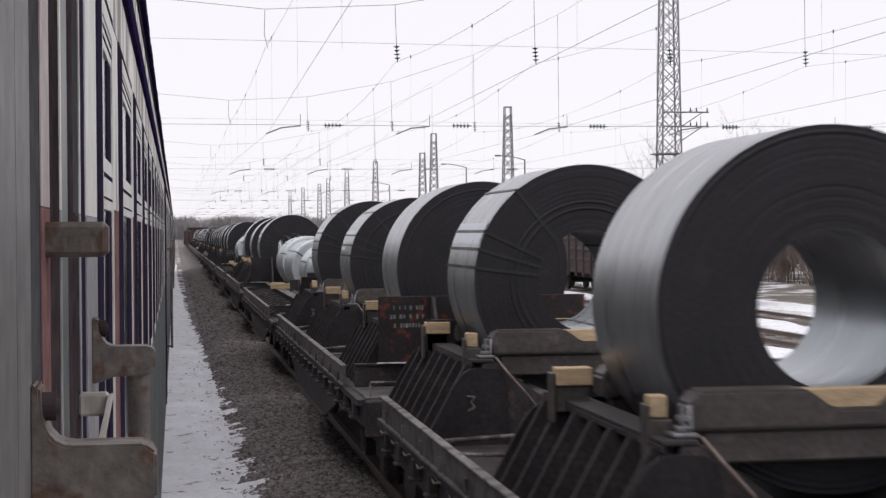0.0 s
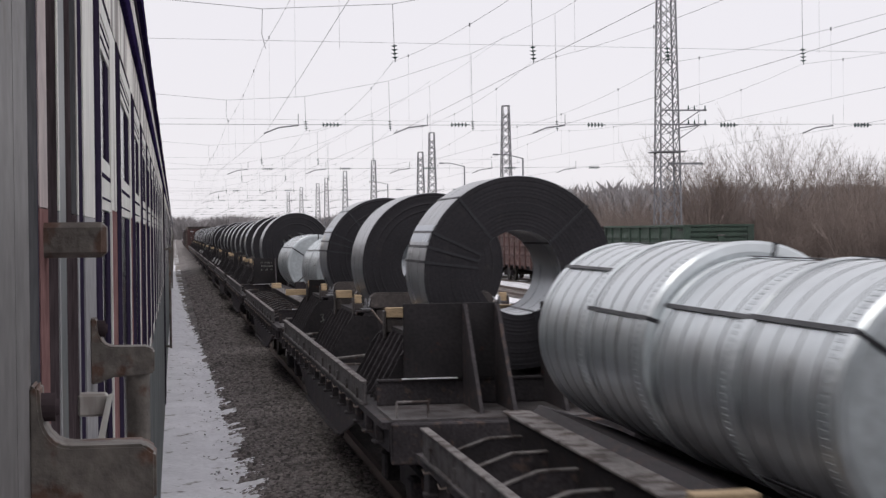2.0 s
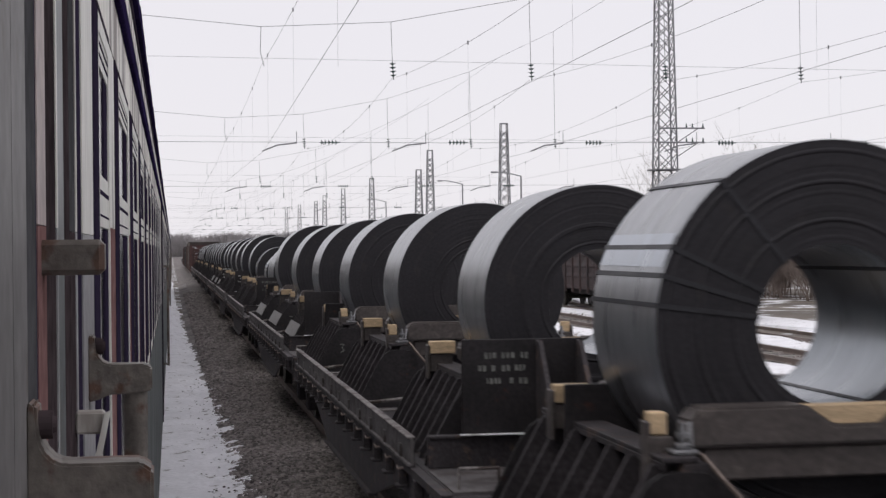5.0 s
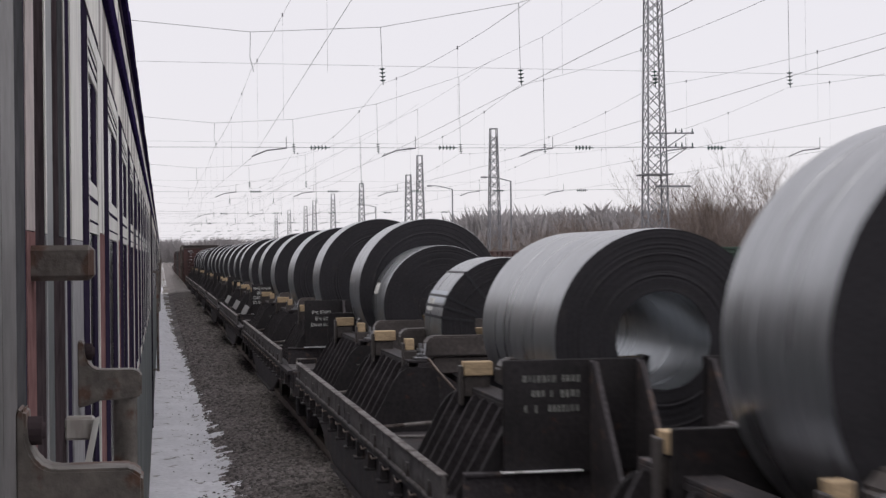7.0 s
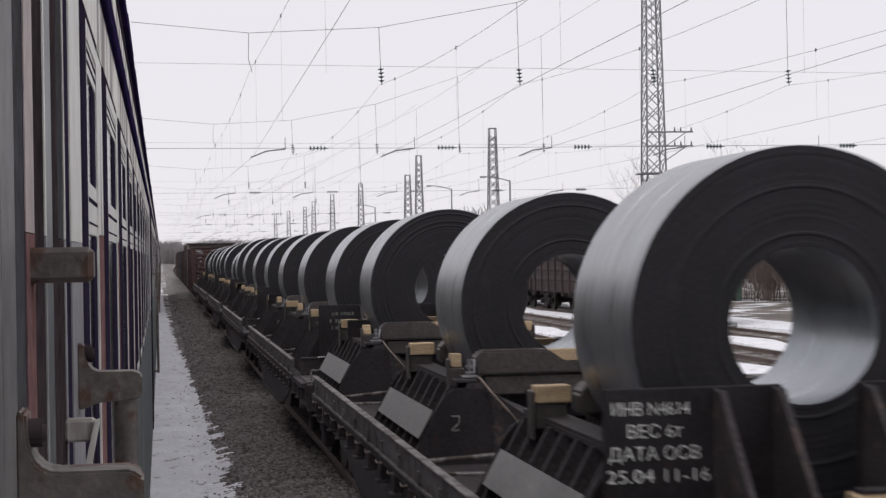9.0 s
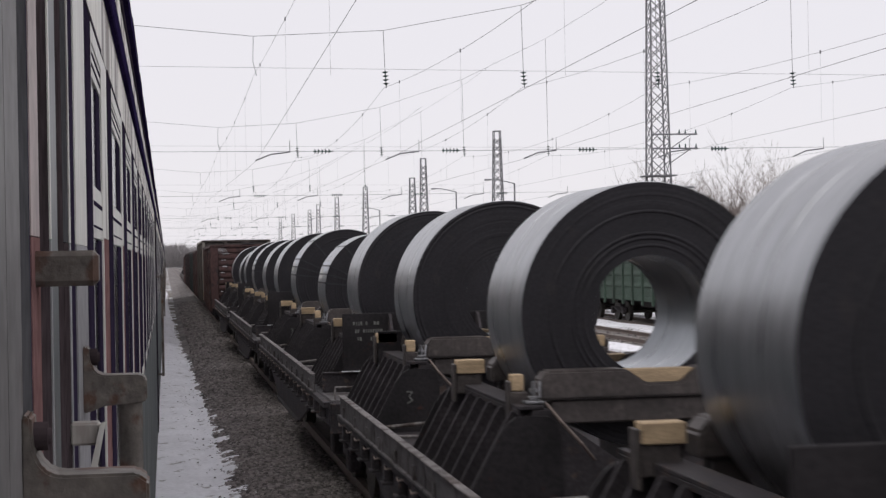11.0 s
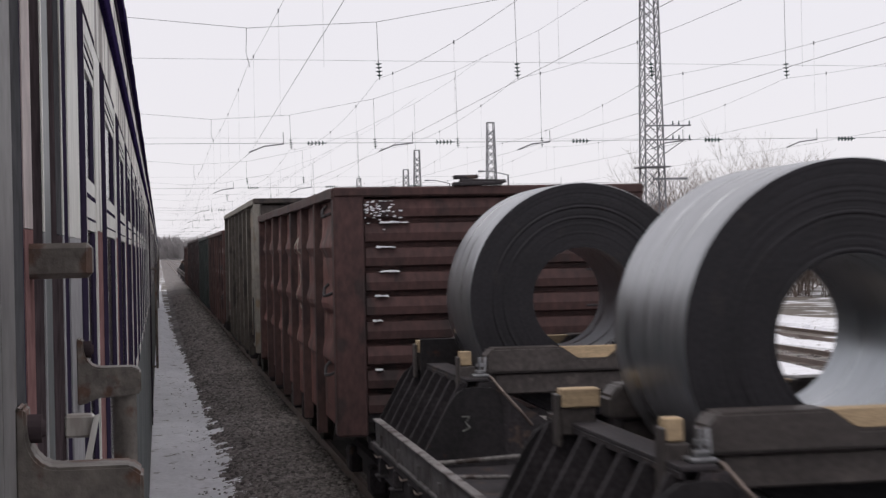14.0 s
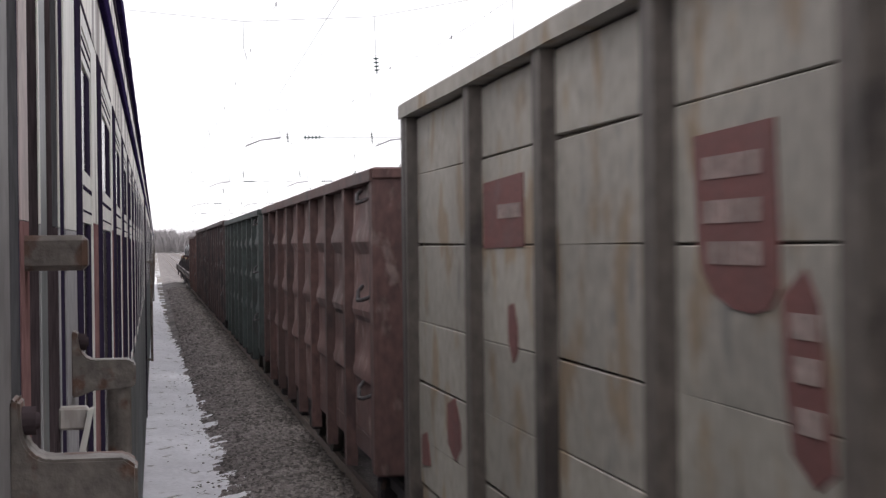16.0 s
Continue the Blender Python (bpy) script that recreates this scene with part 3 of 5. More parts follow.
def coil(s, R, W, bore=0.415, z=None, zinc=False, straps=(), label=False, seed=0, dx=0.0):
    rnd = random.Random(seed + int(s * 10))
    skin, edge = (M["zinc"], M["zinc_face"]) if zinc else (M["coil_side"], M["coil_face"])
    c = thing("steel_coil")
    steps = 10
    prof = [(R - 0.006, 0.0)] + [(R + rnd.uniform(-0.0015, 0.0015), W * (i + 0.3) / (steps + 0.6)) for i in range(steps + 1)] + [(R - 0.006, W)]
    if not zinc:
        for f in (0.31, 0.66):
            prof += [(R, W * f - 0.006), (R - 0.004, W * f - 0.003), (R - 0.004, W * f + 0.003), (R, W * f + 0.006)]
        prof = sorted(prof, key=lambda q: q[1])
    smooth(part("outer_wrap", revolve(prof, 96), skin, c), 30)
    smooth(part("bore", revolve([(bore, 0), (bore, W)], 64), M["liner"] if not zinc else skin, c), 30)
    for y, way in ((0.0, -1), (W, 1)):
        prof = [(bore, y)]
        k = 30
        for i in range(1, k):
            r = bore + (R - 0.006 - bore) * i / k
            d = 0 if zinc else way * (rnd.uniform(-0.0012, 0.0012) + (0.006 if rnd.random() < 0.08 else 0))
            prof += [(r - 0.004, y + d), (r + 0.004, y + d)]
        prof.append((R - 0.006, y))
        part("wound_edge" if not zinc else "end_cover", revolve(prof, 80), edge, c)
        if zinc:
            part("edge_hoop", revolve([(R + 0.004, y - way * 0.085), (R + 0.012, y - way * 0.075), (R + 0.013, y - way * 0.01), (R - 0.004, y + way * 0.006), (R - 0.05, y + way * 0.008)], 80), M["zinc"], c)
            bm = bmesh.new()
            for q in range(110 if way < 0 else 0):
                ang = 2 * math.pi * q / 110
                at = Matrix.Rotation(ang, 4, "Y") @ Matrix.Translation((R + 0.006, y - way * 0.115, 0))
                bmesh.ops.create_cube(bm, size=1, matrix=at @ Matrix.Diagonal((0.008, 0.05, 0.018, 1)))
            if way < 0:
                tagged(part("crimped_edge", bm, M["zinc_face"], c), label="row of crimped tabs", kind="stuff")
            else:
                bm.free()
            part("bore_hoop", revolve([(bore - 0.004, y - way * 0.06), (bore - 0.004, y + way * 0.006), (bore + 0.05, y + way * 0.008)], 60), M["zinc"], c)
    for a in straps:
        part("strap", strap_ring(0, W, R + (0.012 if zinc else 0.001), bore, a), M["strap"], c)
    if straps and not zinc:
        bm = revolve([(R + 0.003, W * 0.02), (R + 0.003, W * 0.98)], 96)
        bmesh.ops.delete(bm, geom=[f for f in bm.faces if not 2.62 < math.atan2(f.calc_center_median().z, f.calc_center_median().x) < 2.80], context="FACES")
        smooth(part("wrap_sheet", bm, M["sheet"], c, "brighter wrapping sheet under the straps"))
    if zinc:
        for f in (0.2, 0.42, 0.64, 0.85):
            part("band", revolve([(R + 0.0, W * f - 0.007), (R + 0.003, W * f - 0.005), (R + 0.003, W * f + 0.005), (R + 0.0, W * f + 0.007)], 80), M["band"], c)
    if label:
        bm = revolve([(R + 0.004, W * 0.55), (R + 0.004, W * 0.88)], 96)
        bmesh.ops.delete(bm, geom=[f for f in bm.faces if not 2.75 < math.atan2(f.calc_center_median().z, f.calc_center_median().x) < 2.95], context="FACES")
        part("paper_label", bm, M["chalk"], c, "white paper label")
    tagged(c, label="zinc-coated steel coil in bright wrapping lying on its side" if zinc else
           "dark wound steel coil with a blue-grey skin lying on its side" if not straps else "dark wound steel coil held by black steel straps",
           category="steel coil", group="coils on the freight train")
    return rides(c, s, TRACK + 0.07 + dx, (1.54 + R) if z is None else z)


FANS = (2.25, 2.70, 2.86, 3.02, 0.75, -1.2)
COILS = [  # place of the front face, radius, width, straps, label
    (7.63, 0.952, 1.25, 0, 0), (12.52, 0.955, 1.28, 1, 0), (17.01, 0.959, 1.25, 0, 0), (22.01, 0.926, 1.32, 1, 1),
    (26.86, 0.952, 1.09, 1, 0), (45.70, 0.948, 1.20, 1, 0), (50.89, 0.932, 1.32, 0, 0), (55.53, 0.952, 1.25, 1, 1),
    (74.14, 0.955, 1.21, 0, 0), (79.43, 0.940, 1.03, 0, 0), (84.09, 0.951, 1.21, 1, 0), (88.60, 0.930, 1.18, 0, 0),
    (93.40, 0.930, 1.18, 0, 0), (98.20, 0.930, 1.18, 0, 0), (102.75, 0.930, 1.18, 0, 0), (107.51, 0.933, 1.19, 0, 0),
    (112.47, 0.962, 1.11, 0, 0), (126.70, 0.903, 1.03, 0, 0), (131.25, 0.956, 1.04, 0, 0), (136.30, 0.936, 1.25, 0, 0),
    (141.06, 0.948, 1.20, 0, 0), (145.54, 0.952, 1.17, 0, 0), (150.36, 0.926, 1.22, 0, 0), (155.89, 0.942, 1.02, 0, 0),
    (159.90, 0.930, 1.18, 0, 0), (164.70, 0.930, 1.18, 0, 0), (169.50, 0.930, 1.18, 0, 0), (174.10, 0.930, 1.18, 0, 0),
    (178.90, 0.930, 1.18, 0, 0), (183.59, 0.953, 1.28, 0, 0), (187.96, 0.971, 1.16, 0, 0), (193.03, 0.874, 1.22, 1, 1),
    (197.73, 0.955, 1.17, 1, 1), (202.51, 0.961, 1.17, 0, 0), (207.03, 0.939, 1.28, 0, 0), (211.97, 0.949, 1.15, 1, 1),
    (216.51, 0.953, 1.15, 0, 0), (221.39, 0.882, 1.17, 0, 0), (226.40, 0.931, 1.02, 0, 0),
]
FIRSTS = [2.75, 17.0, 31.0, 45.65, 59.7, 74.1, 88.4, 102.6, 117.2, 131.3, 145.5, 159.7, 173.8, 187.95, 202.45, 216.5]
TROUGHS = (2, 4)


def freight_flats():
    for i, s in enumerate(FIRSTS):
        if i in TROUGHS:
            w = trough_wagon(2.13, ((5.3, -1.12, 0.5), (6.2, -1.05, 0.3))) if i == 2 else trough_wagon(1.88, ((3.2, -1.02, 0.48), (7.4, -1.05, 0.22)))
        else:
            on = [c[0] - s for c in COILS if -0.6 < c[0] - s < 12.5]
            if i == 0:
                on = [0.0] + on
            if i == 8:
                on = [0.0, 4.95, 8.6]
            w = cradle_wagon(i in (7, 10), on)
        yield i, rides(w, s)


flats = dict(freight_flats())
writing(flats[10], [("ИНВ N4614", 0.068, -0.02, 0.40), ("ВЕС 6т", 0.068, 0.0, 0.28), ("ДАТА ОСВ", 0.068, 0.0, 0.47), ("25.04 11-16", 0.068, 0.02, 0.53)])
writing(flats[9], [("Рес №4951", 0.058, 0.0, 0.28), ("Вес 6.0т", 0.058, 0.01, 0.22), ("Дата осв. 8 6 2003-11", 0.052, 0.02, 0.38)], 2.065)
for i in (1, 5, 6, 8, 11, 13, 15):
    scrawl(flats[i], i)
for piece in flats[1].children:
    if piece.name.startswith("end_plate"):
        piece.data.materials[0] = M["rusted"]
        tagged(piece, label="black end plate streaked with red rust")

for k, (s, R, W, st, lb) in enumerate(COILS):
    coil(s, R, W, straps=FANS if st else (), label=bool(lb), seed=k)
# smaller coils of one wagon, set low in the saddle
coil(117.32, .76, 2.4, bore=.33, z=1.54 + .76, seed=81)
coil(122.21, .661, .98, bore=.32, z=1.54 + .661, straps=FANS, label=True, seed=82)
coil(125.73, .732, 1.0, bore=.29, z=1.54 + .732, label=True, seed=83)
# rows of zinc-coated coils on the trough wagons, the nearest first
for a, sizes in ((30.85, ((1.40, .575), (1.36, .56), (1.42, .575))), (36.68, ((1.24, .62), (1.34, .612), (1.30, .657), (1.30, .645))),
                 (59.87, ((1.72, .675), (1.75, .66))), (67.4, ((1.75, .672), (1.78, .66)))):
    for k, (W, R) in enumerate(sizes):
        coil(a, R, W - 0.012, bore=.255, z=1.50 + R, zinc=True, straps=(0.45, 1.5, 2.55, 3.9, 5.3) if k == 0 else (1.35 + 0.22 * (k % 2), 2.30 + 0.24 * (k % 3)), seed=int(a), dx=-0.05)
        a += W


# ---- gondola wagons ----
def ribbon(line, wide, x):
    """A flat band of paint along a line of (y, z) on a wall that faces -x."""
    bm = bmesh.new()
    for (a, b), (c, d) in zip(line, line[1:]):
        n = math.hypot(c - a, d - b)
        ty, tz = (c - a) / n, (d - b) / n
        e, w = wide * 0.4, wide / 2
        prism(bm, [(a - ty * e - tz * w, b - tz * e + ty * w), (c + ty * e - tz * w, d + tz * e + ty * w),
                   (c + ty * e + tz * w, d + tz * e - ty * w), (a - ty * e + tz * w, b - tz * e - ty * w)], "x", x, x + 0.028)
    return bm


def panel_out(s, half, u, v, seed):
    """How far a pressed side stands out: three swages, sharp below and sloping above, and the knocks of long use."""
    out = 0.0
    for mid in (0.22, 0.48, 0.76):
        d = v - mid
        rise = (1 + d / 0.022) if -0.022 < d < 0 else (1 - max(0, d - 0.03) / 0.075) if 0 <= d < 0.105 else 0
        out = max(out, max(0, rise) * min(1, 8 * u, 8 * (1 - u)))
    knock = noise.noise((seed * 3.1 + u * 1.6, v * 5.0, s)) * 0.022 + noise.noise((seed * 1.7 + u * 4.5, v * 13.0, s + 4)) * 0.010
    return s * (half - 0.085 + 0.05 * out + knock * min(1, 5 * u, 5 * (1 - u)) * min(1, 6 * v, 6 * (1 - v)))


def dented_panel(s, half, a, b, z0, z1, seed):
    """One bay of a pressed steel side."""
    bm = bmesh.new()
    rows = []
    nz, ny = 40, 12
    for j in range(nz + 1):
        v = j / nz
        rows.append([bm.verts.new((panel_out(s, half, i / ny, v, seed), a + (b - a) * i / ny, z0 + (z1 - z0) * v)) for i in range(ny + 1)])
    for p, q in zip(rows, rows[1:]):
        for i in range(ny):
            bm.faces.new((p[i], p[i + 1], q[i + 1], q[i]) if s < 0 else (q[i], q[i + 1], p[i + 1], p[i]))
    return bm


def stroke_on_panel(line, wide, half, a, b, z0, z1, seed):
    """A brush stroke along (y, z) points that follows the pressed side of one bay."""
    bm = bmesh.new()
    pts = []
    for p, q in zip(line, line[1:]):
        pts += [Vector(p).lerp(Vector(q), k / 8) for k in range(8)]
    pts.append(Vector(line[-1]))
    rows = []
    for i, p in enumerate(pts):
        d = (pts[min(i + 1, len(pts) - 1)] - pts[max(i - 1, 0)]).normalized()
        w = wide * (1 + 0.25 * noise.noise((p.x * 7, p.y * 7, 3)))
        row = []
        for k in range(5):
            o = (k / 4 - 0.5) * w
            y, z = p.x - d.y * o, p.y + d.x * o
            row.append(bm.verts.new((panel_out(-1, half, (y - a) / (b - a), (z - z0) / (z1 - z0), seed) - 0.006, y, z)))
        rows.append(row)
    for p, q in zip(rows, rows[1:]):
        for k in range(4):
            bm.faces.new((p[k], p[k + 1], q[k + 1], q[k]))
    return bm


BOARD_EDGES = (1.29, 1.60, 1.98, 2.38, 2.89, 3.36, 3.745)      # joints of the boarded sides


def gondola(name, paint, height=3.48, length=12.75, flat=False, label="", posts=9, half=1.57, post_paint=None, end_paint=None):
    """An open high-sided wagon; local y = 0 at the end that faces the camera."""
    g = thing(name, label=label, category="gondola wagon")
    z0 = 1.22
    rnd = random.Random(name + label)
    part("floor", boxes((-half + 0.1, half - 0.1, 0.05, length - 0.05, z0 - 0.02, z0 + 0.1)), M["frame"], g)
    for s in (-1, 1):
        wall = part("side_wall", boxes((s * (half - 0.15), s * (half - (0.10 if flat else 0.125)), 0.05, length - 0.05, z0, height - 0.05)), paint, g)
        rail = bmesh.new()
        loops = []
        for k in range(25):
            d, y = 0.012 * noise.noise((k * 0.9, length + s, height)), length * k / 24
            x0, x1 = s * (half - 0.16) + d * 0.8, s * (half + 0.02) + d * 0.8
            loops.append([rail.verts.new(q) for q in ((x0, y, height - 0.10 + d), (x1, y, height - 0.10 + d), (x1, y, height - 0.012 + d), (x1 - s * 0.012, y, height + d), (x0, y, height + d))])
        for p, q in zip(loops, loops[1:]):
            for i in range(5):
                rail.faces.new((p[i], p[(i + 1) % 5], q[(i + 1) % 5], q[i]))
        rail.faces.new(loops[0])
        rail.faces.new(loops[-1])
        bmesh.ops.recalc_face_normals(rail, faces=rail.faces)
        part("top_rail", rail, paint if flat else post_paint or paint, wall)
        part("bottom_rail", boxes((s * (half - 0.14), s * (half - 0.085), 0, length, z0 - 0.14, z0 + 0.06), width=0.015), paint, wall)
        spots = [0.15] + [2.05 + 1.608 * k if length < 12 else 2.35 + 1.62 * k if flat else 2.0 + 1.585 * k for k in range(posts - 2)] + [length - 0.15]
        for k, y in enumerate(spots):
            bm = bmesh.new()
            prism(bm, [(s * (half - 0.10), y - 0.095), (s * half, y - 0.075), (s * half, y + 0.075), (s * (half - 0.10), y + 0.095)], "z", z0 - 0.32 if 0 < k < posts - 1 else z0 - 0.1, height - 0.09)
            part("post", bm, post_paint or paint, wall)
            if k < posts - 1:
                a, b = y + 0.085, spots[k + 1] - 0.085
                if flat:
                    for h0, h1 in zip(BOARD_EDGES, BOARD_EDGES[1:]):
                        bm = boxes((s * (half - 0.12), s * (half - 0.066 - rnd.uniform(0, 0.006)), a + 0.005, b - 0.005, h0 + 0.003, h1 - 0.003), width=0.005)
                        tip = rnd.uniform(-0.012, 0.012)
                        for v in bm.verts:
                            v.co.z += tip * (v.co.y - a) / (b - a)
                        part("panel", bm, paint, wall)
                else:
                    smooth(part("pressed_panel", dented_panel(s, half, a, b, z0 + 0.06, height - 0.10, k + length + height), paint, wall), 22)
                    if k == 0:
                        for r in range(3):
                            zc = z0 + 0.20 + r * 0.80
                            part("hook_plate", boxes((s * (half - 0.09), s * (half - 0.03), a + 0.12, a + 0.26, zc + 0.20, zc + 0.30), width=0.008), M["frame"], wall)
                            bm = bmesh.new()
                            line = [(-0.04, 0.16, 0.26), (0.03, 0.20, 0.23), (0.05, 0.36, 0.22), (0.03, 0.50, 0.29), (-0.02, 0.60, 0.33)]
                            for p, q in zip(line, line[1:]):
                                rod(bm, (s * (half + p[0]), a + p[1], zc + p[2]), (s * (half + q[0]), a + q[1], zc + q[2]), 0.017, 7)
                            part("rope_hook", bm, M["frame"], wall)
    for y, way in ((0.0, -1), (length, 1)):
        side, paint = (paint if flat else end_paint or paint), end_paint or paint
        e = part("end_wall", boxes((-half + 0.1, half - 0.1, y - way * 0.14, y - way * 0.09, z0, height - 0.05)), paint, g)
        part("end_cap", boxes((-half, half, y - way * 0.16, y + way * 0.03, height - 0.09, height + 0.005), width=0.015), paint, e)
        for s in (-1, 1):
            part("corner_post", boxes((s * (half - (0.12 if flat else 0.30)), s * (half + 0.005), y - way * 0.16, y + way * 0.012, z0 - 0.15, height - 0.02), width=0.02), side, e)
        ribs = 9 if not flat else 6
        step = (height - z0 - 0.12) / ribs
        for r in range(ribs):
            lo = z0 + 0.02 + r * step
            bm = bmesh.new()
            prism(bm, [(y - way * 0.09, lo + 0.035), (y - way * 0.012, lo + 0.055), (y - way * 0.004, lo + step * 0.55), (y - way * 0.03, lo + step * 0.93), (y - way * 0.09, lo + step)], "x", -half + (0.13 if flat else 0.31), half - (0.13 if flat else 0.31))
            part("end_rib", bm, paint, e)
        if flat:
            for x in (-0.5, 0.5):
                part("end_post", boxes((x - 0.08, x + 0.08, y - way * 0.07, y + way * 0.06, z0 - 0.1, height - 0.09), width=0.015), paint, e)
        else:
            part("end_post", boxes((-0.06, 0.20, y - way * 0.07, y + way * 0.07, z0 - 0.1, height - 0.48), width=0.02), paint, e)
            part("post_cap", boxes((-0.10, 0.24, y - way * 0.02, y + way * 0.09, height - 0.478, height - 0.44), width=0.01), M["beam"], e)
        bm = bmesh.new()
        for k in range(6):
            rod(bm, (0.95, y + way * 0.07, z0 + k * 0.36), (1.3, y + way * 0.07, z0 + k * 0.36), 0.012, 6)
        part("ladder", bm, M["frame"], e)
        coupler(g, y + way * 0.03, way)
        bogie(g, 2.0 if way < 0 else length - 2.0)
    part("center_sill", boxes((-0.35, 0.35, 0.1, length - 0.1, 0.7, z0 - 0.03)), M["frame"], g)
    return g


PAINT = dict(
    brown=gondola_paint("red_brown_wagon_paint", (0.150, 0.061, 0.052), (0.088, 0.044, 0.039), 0.53, scuff=(0.25, 0.165, 0.145), scuff_at=0.58),
    grey=gondola_paint("pale_grey_wagon_paint", (0.225, 0.208, 0.182), (0.185, 0.140, 0.095), 0.545, 0.20, 0.14, scuff=(0.13, 0.125, 0.12), scuff_at=0.62),
    red=gondola_paint("faded_red_wagon_paint", (0.080, 0.040, 0.036), (0.16, 0.125, 0.11), 0.66, scuff=(0.19, 0.14, 0.125), scuff_at=0.57),
    green=gondola_paint("dark_green_wagon_paint", (0.028, 0.036, 0.035), (0.022, 0.024, 0.024), 0.58),
    dark=gondola_paint("sooty_brown_wagon_paint", (0.040, 0.024, 0.024), (0.022, 0.017, 0.018), 0.52),
    moss=gondola_paint("moss_green_wagon_paint", (0.036, 0.060, 0.044), (0.085, 0.11, 0.095), 0.64),
    rib=gondola_paint("sooty_rust_posts", (0.062, 0.032, 0.029), (0.034, 0.017, 0.017), 0.55),
    # End walls get a darker colour than the sides.
    end=gondola_paint("dark_maroon_end", (0.062, 0.030, 0.028), (0.034, 0.021, 0.020), 0.55),
    soot=gondola_paint("dark_brown_end_steel", (0.050, 0.040, 0.036), (0.030, 0.025, 0.024), 0.55),
    post=gondola_paint("rust_brown_posts", (0.072, 0.060, 0.052), (0.028, 0.022, 0.020), 0.55),
    faint=material("thin_chalk_mark", (0.36, 0.325, 0.275), 0.9, vary=0.2, fine=20, broad=4),
    chalk=material("pale_paint_mark", (0.42, 0.38, 0.32), 0.9, vary=0.35, fine=20, broad=6),
    faded=material("faded_white_letter_paint", (0.23, 0.18, 0.165), 0.9, vary=0.3, fine=25, broad=5),
    sign=material("red_sign_paint", (0.105, 0.038, 0.035), 0.8, vary=0.2, fine=30, broad=4),
)
for s, paint, high, flat, words in ((229.6, "brown", 3.51, False, "red-brown steel gondola wagon with pressed side panels"),
                                    (242.85, "grey", 3.86, True, "pale grey gondola wagon with flat boarded sides"),
                                    (257.1, "red", 3.50, False, "faded red-brown gondola wagon with pressed side panels"),
                                    (271.0, "green", 3.50, False, "dark green gondola wagon with pressed side panels"),
                                    (284.9, "dark", 3.55, False, "sooty brown gondola wagon"),
                                    (298.8, "dark", 3.55, False, "sooty brown gondola wagon"),
                                    (312.7, "red", 3.35, False, "faded red-brown gondola wagon with pressed side panels")):
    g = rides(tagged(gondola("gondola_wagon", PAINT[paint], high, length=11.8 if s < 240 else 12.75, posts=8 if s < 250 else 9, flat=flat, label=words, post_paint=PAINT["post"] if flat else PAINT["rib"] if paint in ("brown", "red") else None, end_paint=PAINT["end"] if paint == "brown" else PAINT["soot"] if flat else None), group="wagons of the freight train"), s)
    if s < 240:
        for line in (((5.2, 2.86), (5.12, 3.0), (4.95, 3.06), (4.75, 3.0), (4.5, 2.78), (4.36, 2.50)), ((4.98, 2.80), (4.88, 2.4), (4.93, 2.2)), ((4.98, 2.22), (4.80, 2.16), (4.40, 2.18)), ((4.98, 2.06), (4.7, 2.02), (4.35, 2.05))):
            bm = stroke_on_panel([(a - 0.22, b) for a, b in line], 0.07, 1.57, 3.658 + 0.085, 5.266 - 0.085, 1.28, 3.41, 2 + 11.8 + 3.51)
            part("chalk_mark", bm, PAINT["chalk"], g, "broad strokes of pale paint")
        lump = random.Random(3)
        for k, (x0, x1) in enumerate(((-0.38, 0.12), (-0.30, 0.16), (-0.36, -0.12))):
            bm = boxes((x0, x1, -0.05 + 0.02 * k, 0.06 + 0.02 * k, 3.513 + 0.034 * k, 3.550 + 0.034 * k), width=0.008)
            for v in bm.verts:
                v.co.z += 0.02 * (v.co.x - x0) * (-1 if k == 1 else 1) + lump.uniform(-0.004, 0.004)
            part("broken_plank", bm, M["frame"], g, "dark broken plank lying on the end wall")
        for k in range(5):
            part("number_bar", stroke_on_panel([(8.81 + 0.2 * k, 2.40), (8.81 + 0.2 * k, 2.62)], 0.10, 1.57, 8.482 + 0.085, 10.09 - 0.085, 1.28, 3.41, 5 + 11.8 + 3.51), PAINT["faded"], g, "plain white bar")
        drift = random.Random(8)
        step = (3.51 - 1.22 - 0.12) / 9
        for k in range(8):
            if k in (0, 2):
                continue
            z, x = 1.24 + step * (k + 1), -1.17 + drift.uniform(-0.04, 0.06)
            long = (0.10, 0.08, 0.10, 0.10, 0.14, 0.20, 0.20, 0.30)[k]
            bm = bmesh.new()
            low = [(x + long * f, z - 0.010 + drift.uniform(-0.004, 0.003)) for f in (0.0, 0.15, 0.3, 0.5, 0.7, 0.88, 1.0)]
            high = [(x + long * f, z + 0.006 * (1 - f) + drift.uniform(-0.003, 0.008)) for f in (0.9, 0.72, 0.5, 0.34, 0.2, 0.06)]
            prism(bm, low + high, "y", -0.016, 0.05)
            part("snow_patch", bm, M["snow"], g, "thin snow caught on the ribs")
        for k in range(60):
            x, z = -1.27 + abs(drift.gauss(0, 0.16)), 3.38 - abs(drift.gauss(0, 0.12))
            part("snow_fleck", boxes((x, x + drift.uniform(0.006, 0.035), -0.02, 0.03, z, z + drift.uniform(0.004, 0.014))), M["snow"], g)
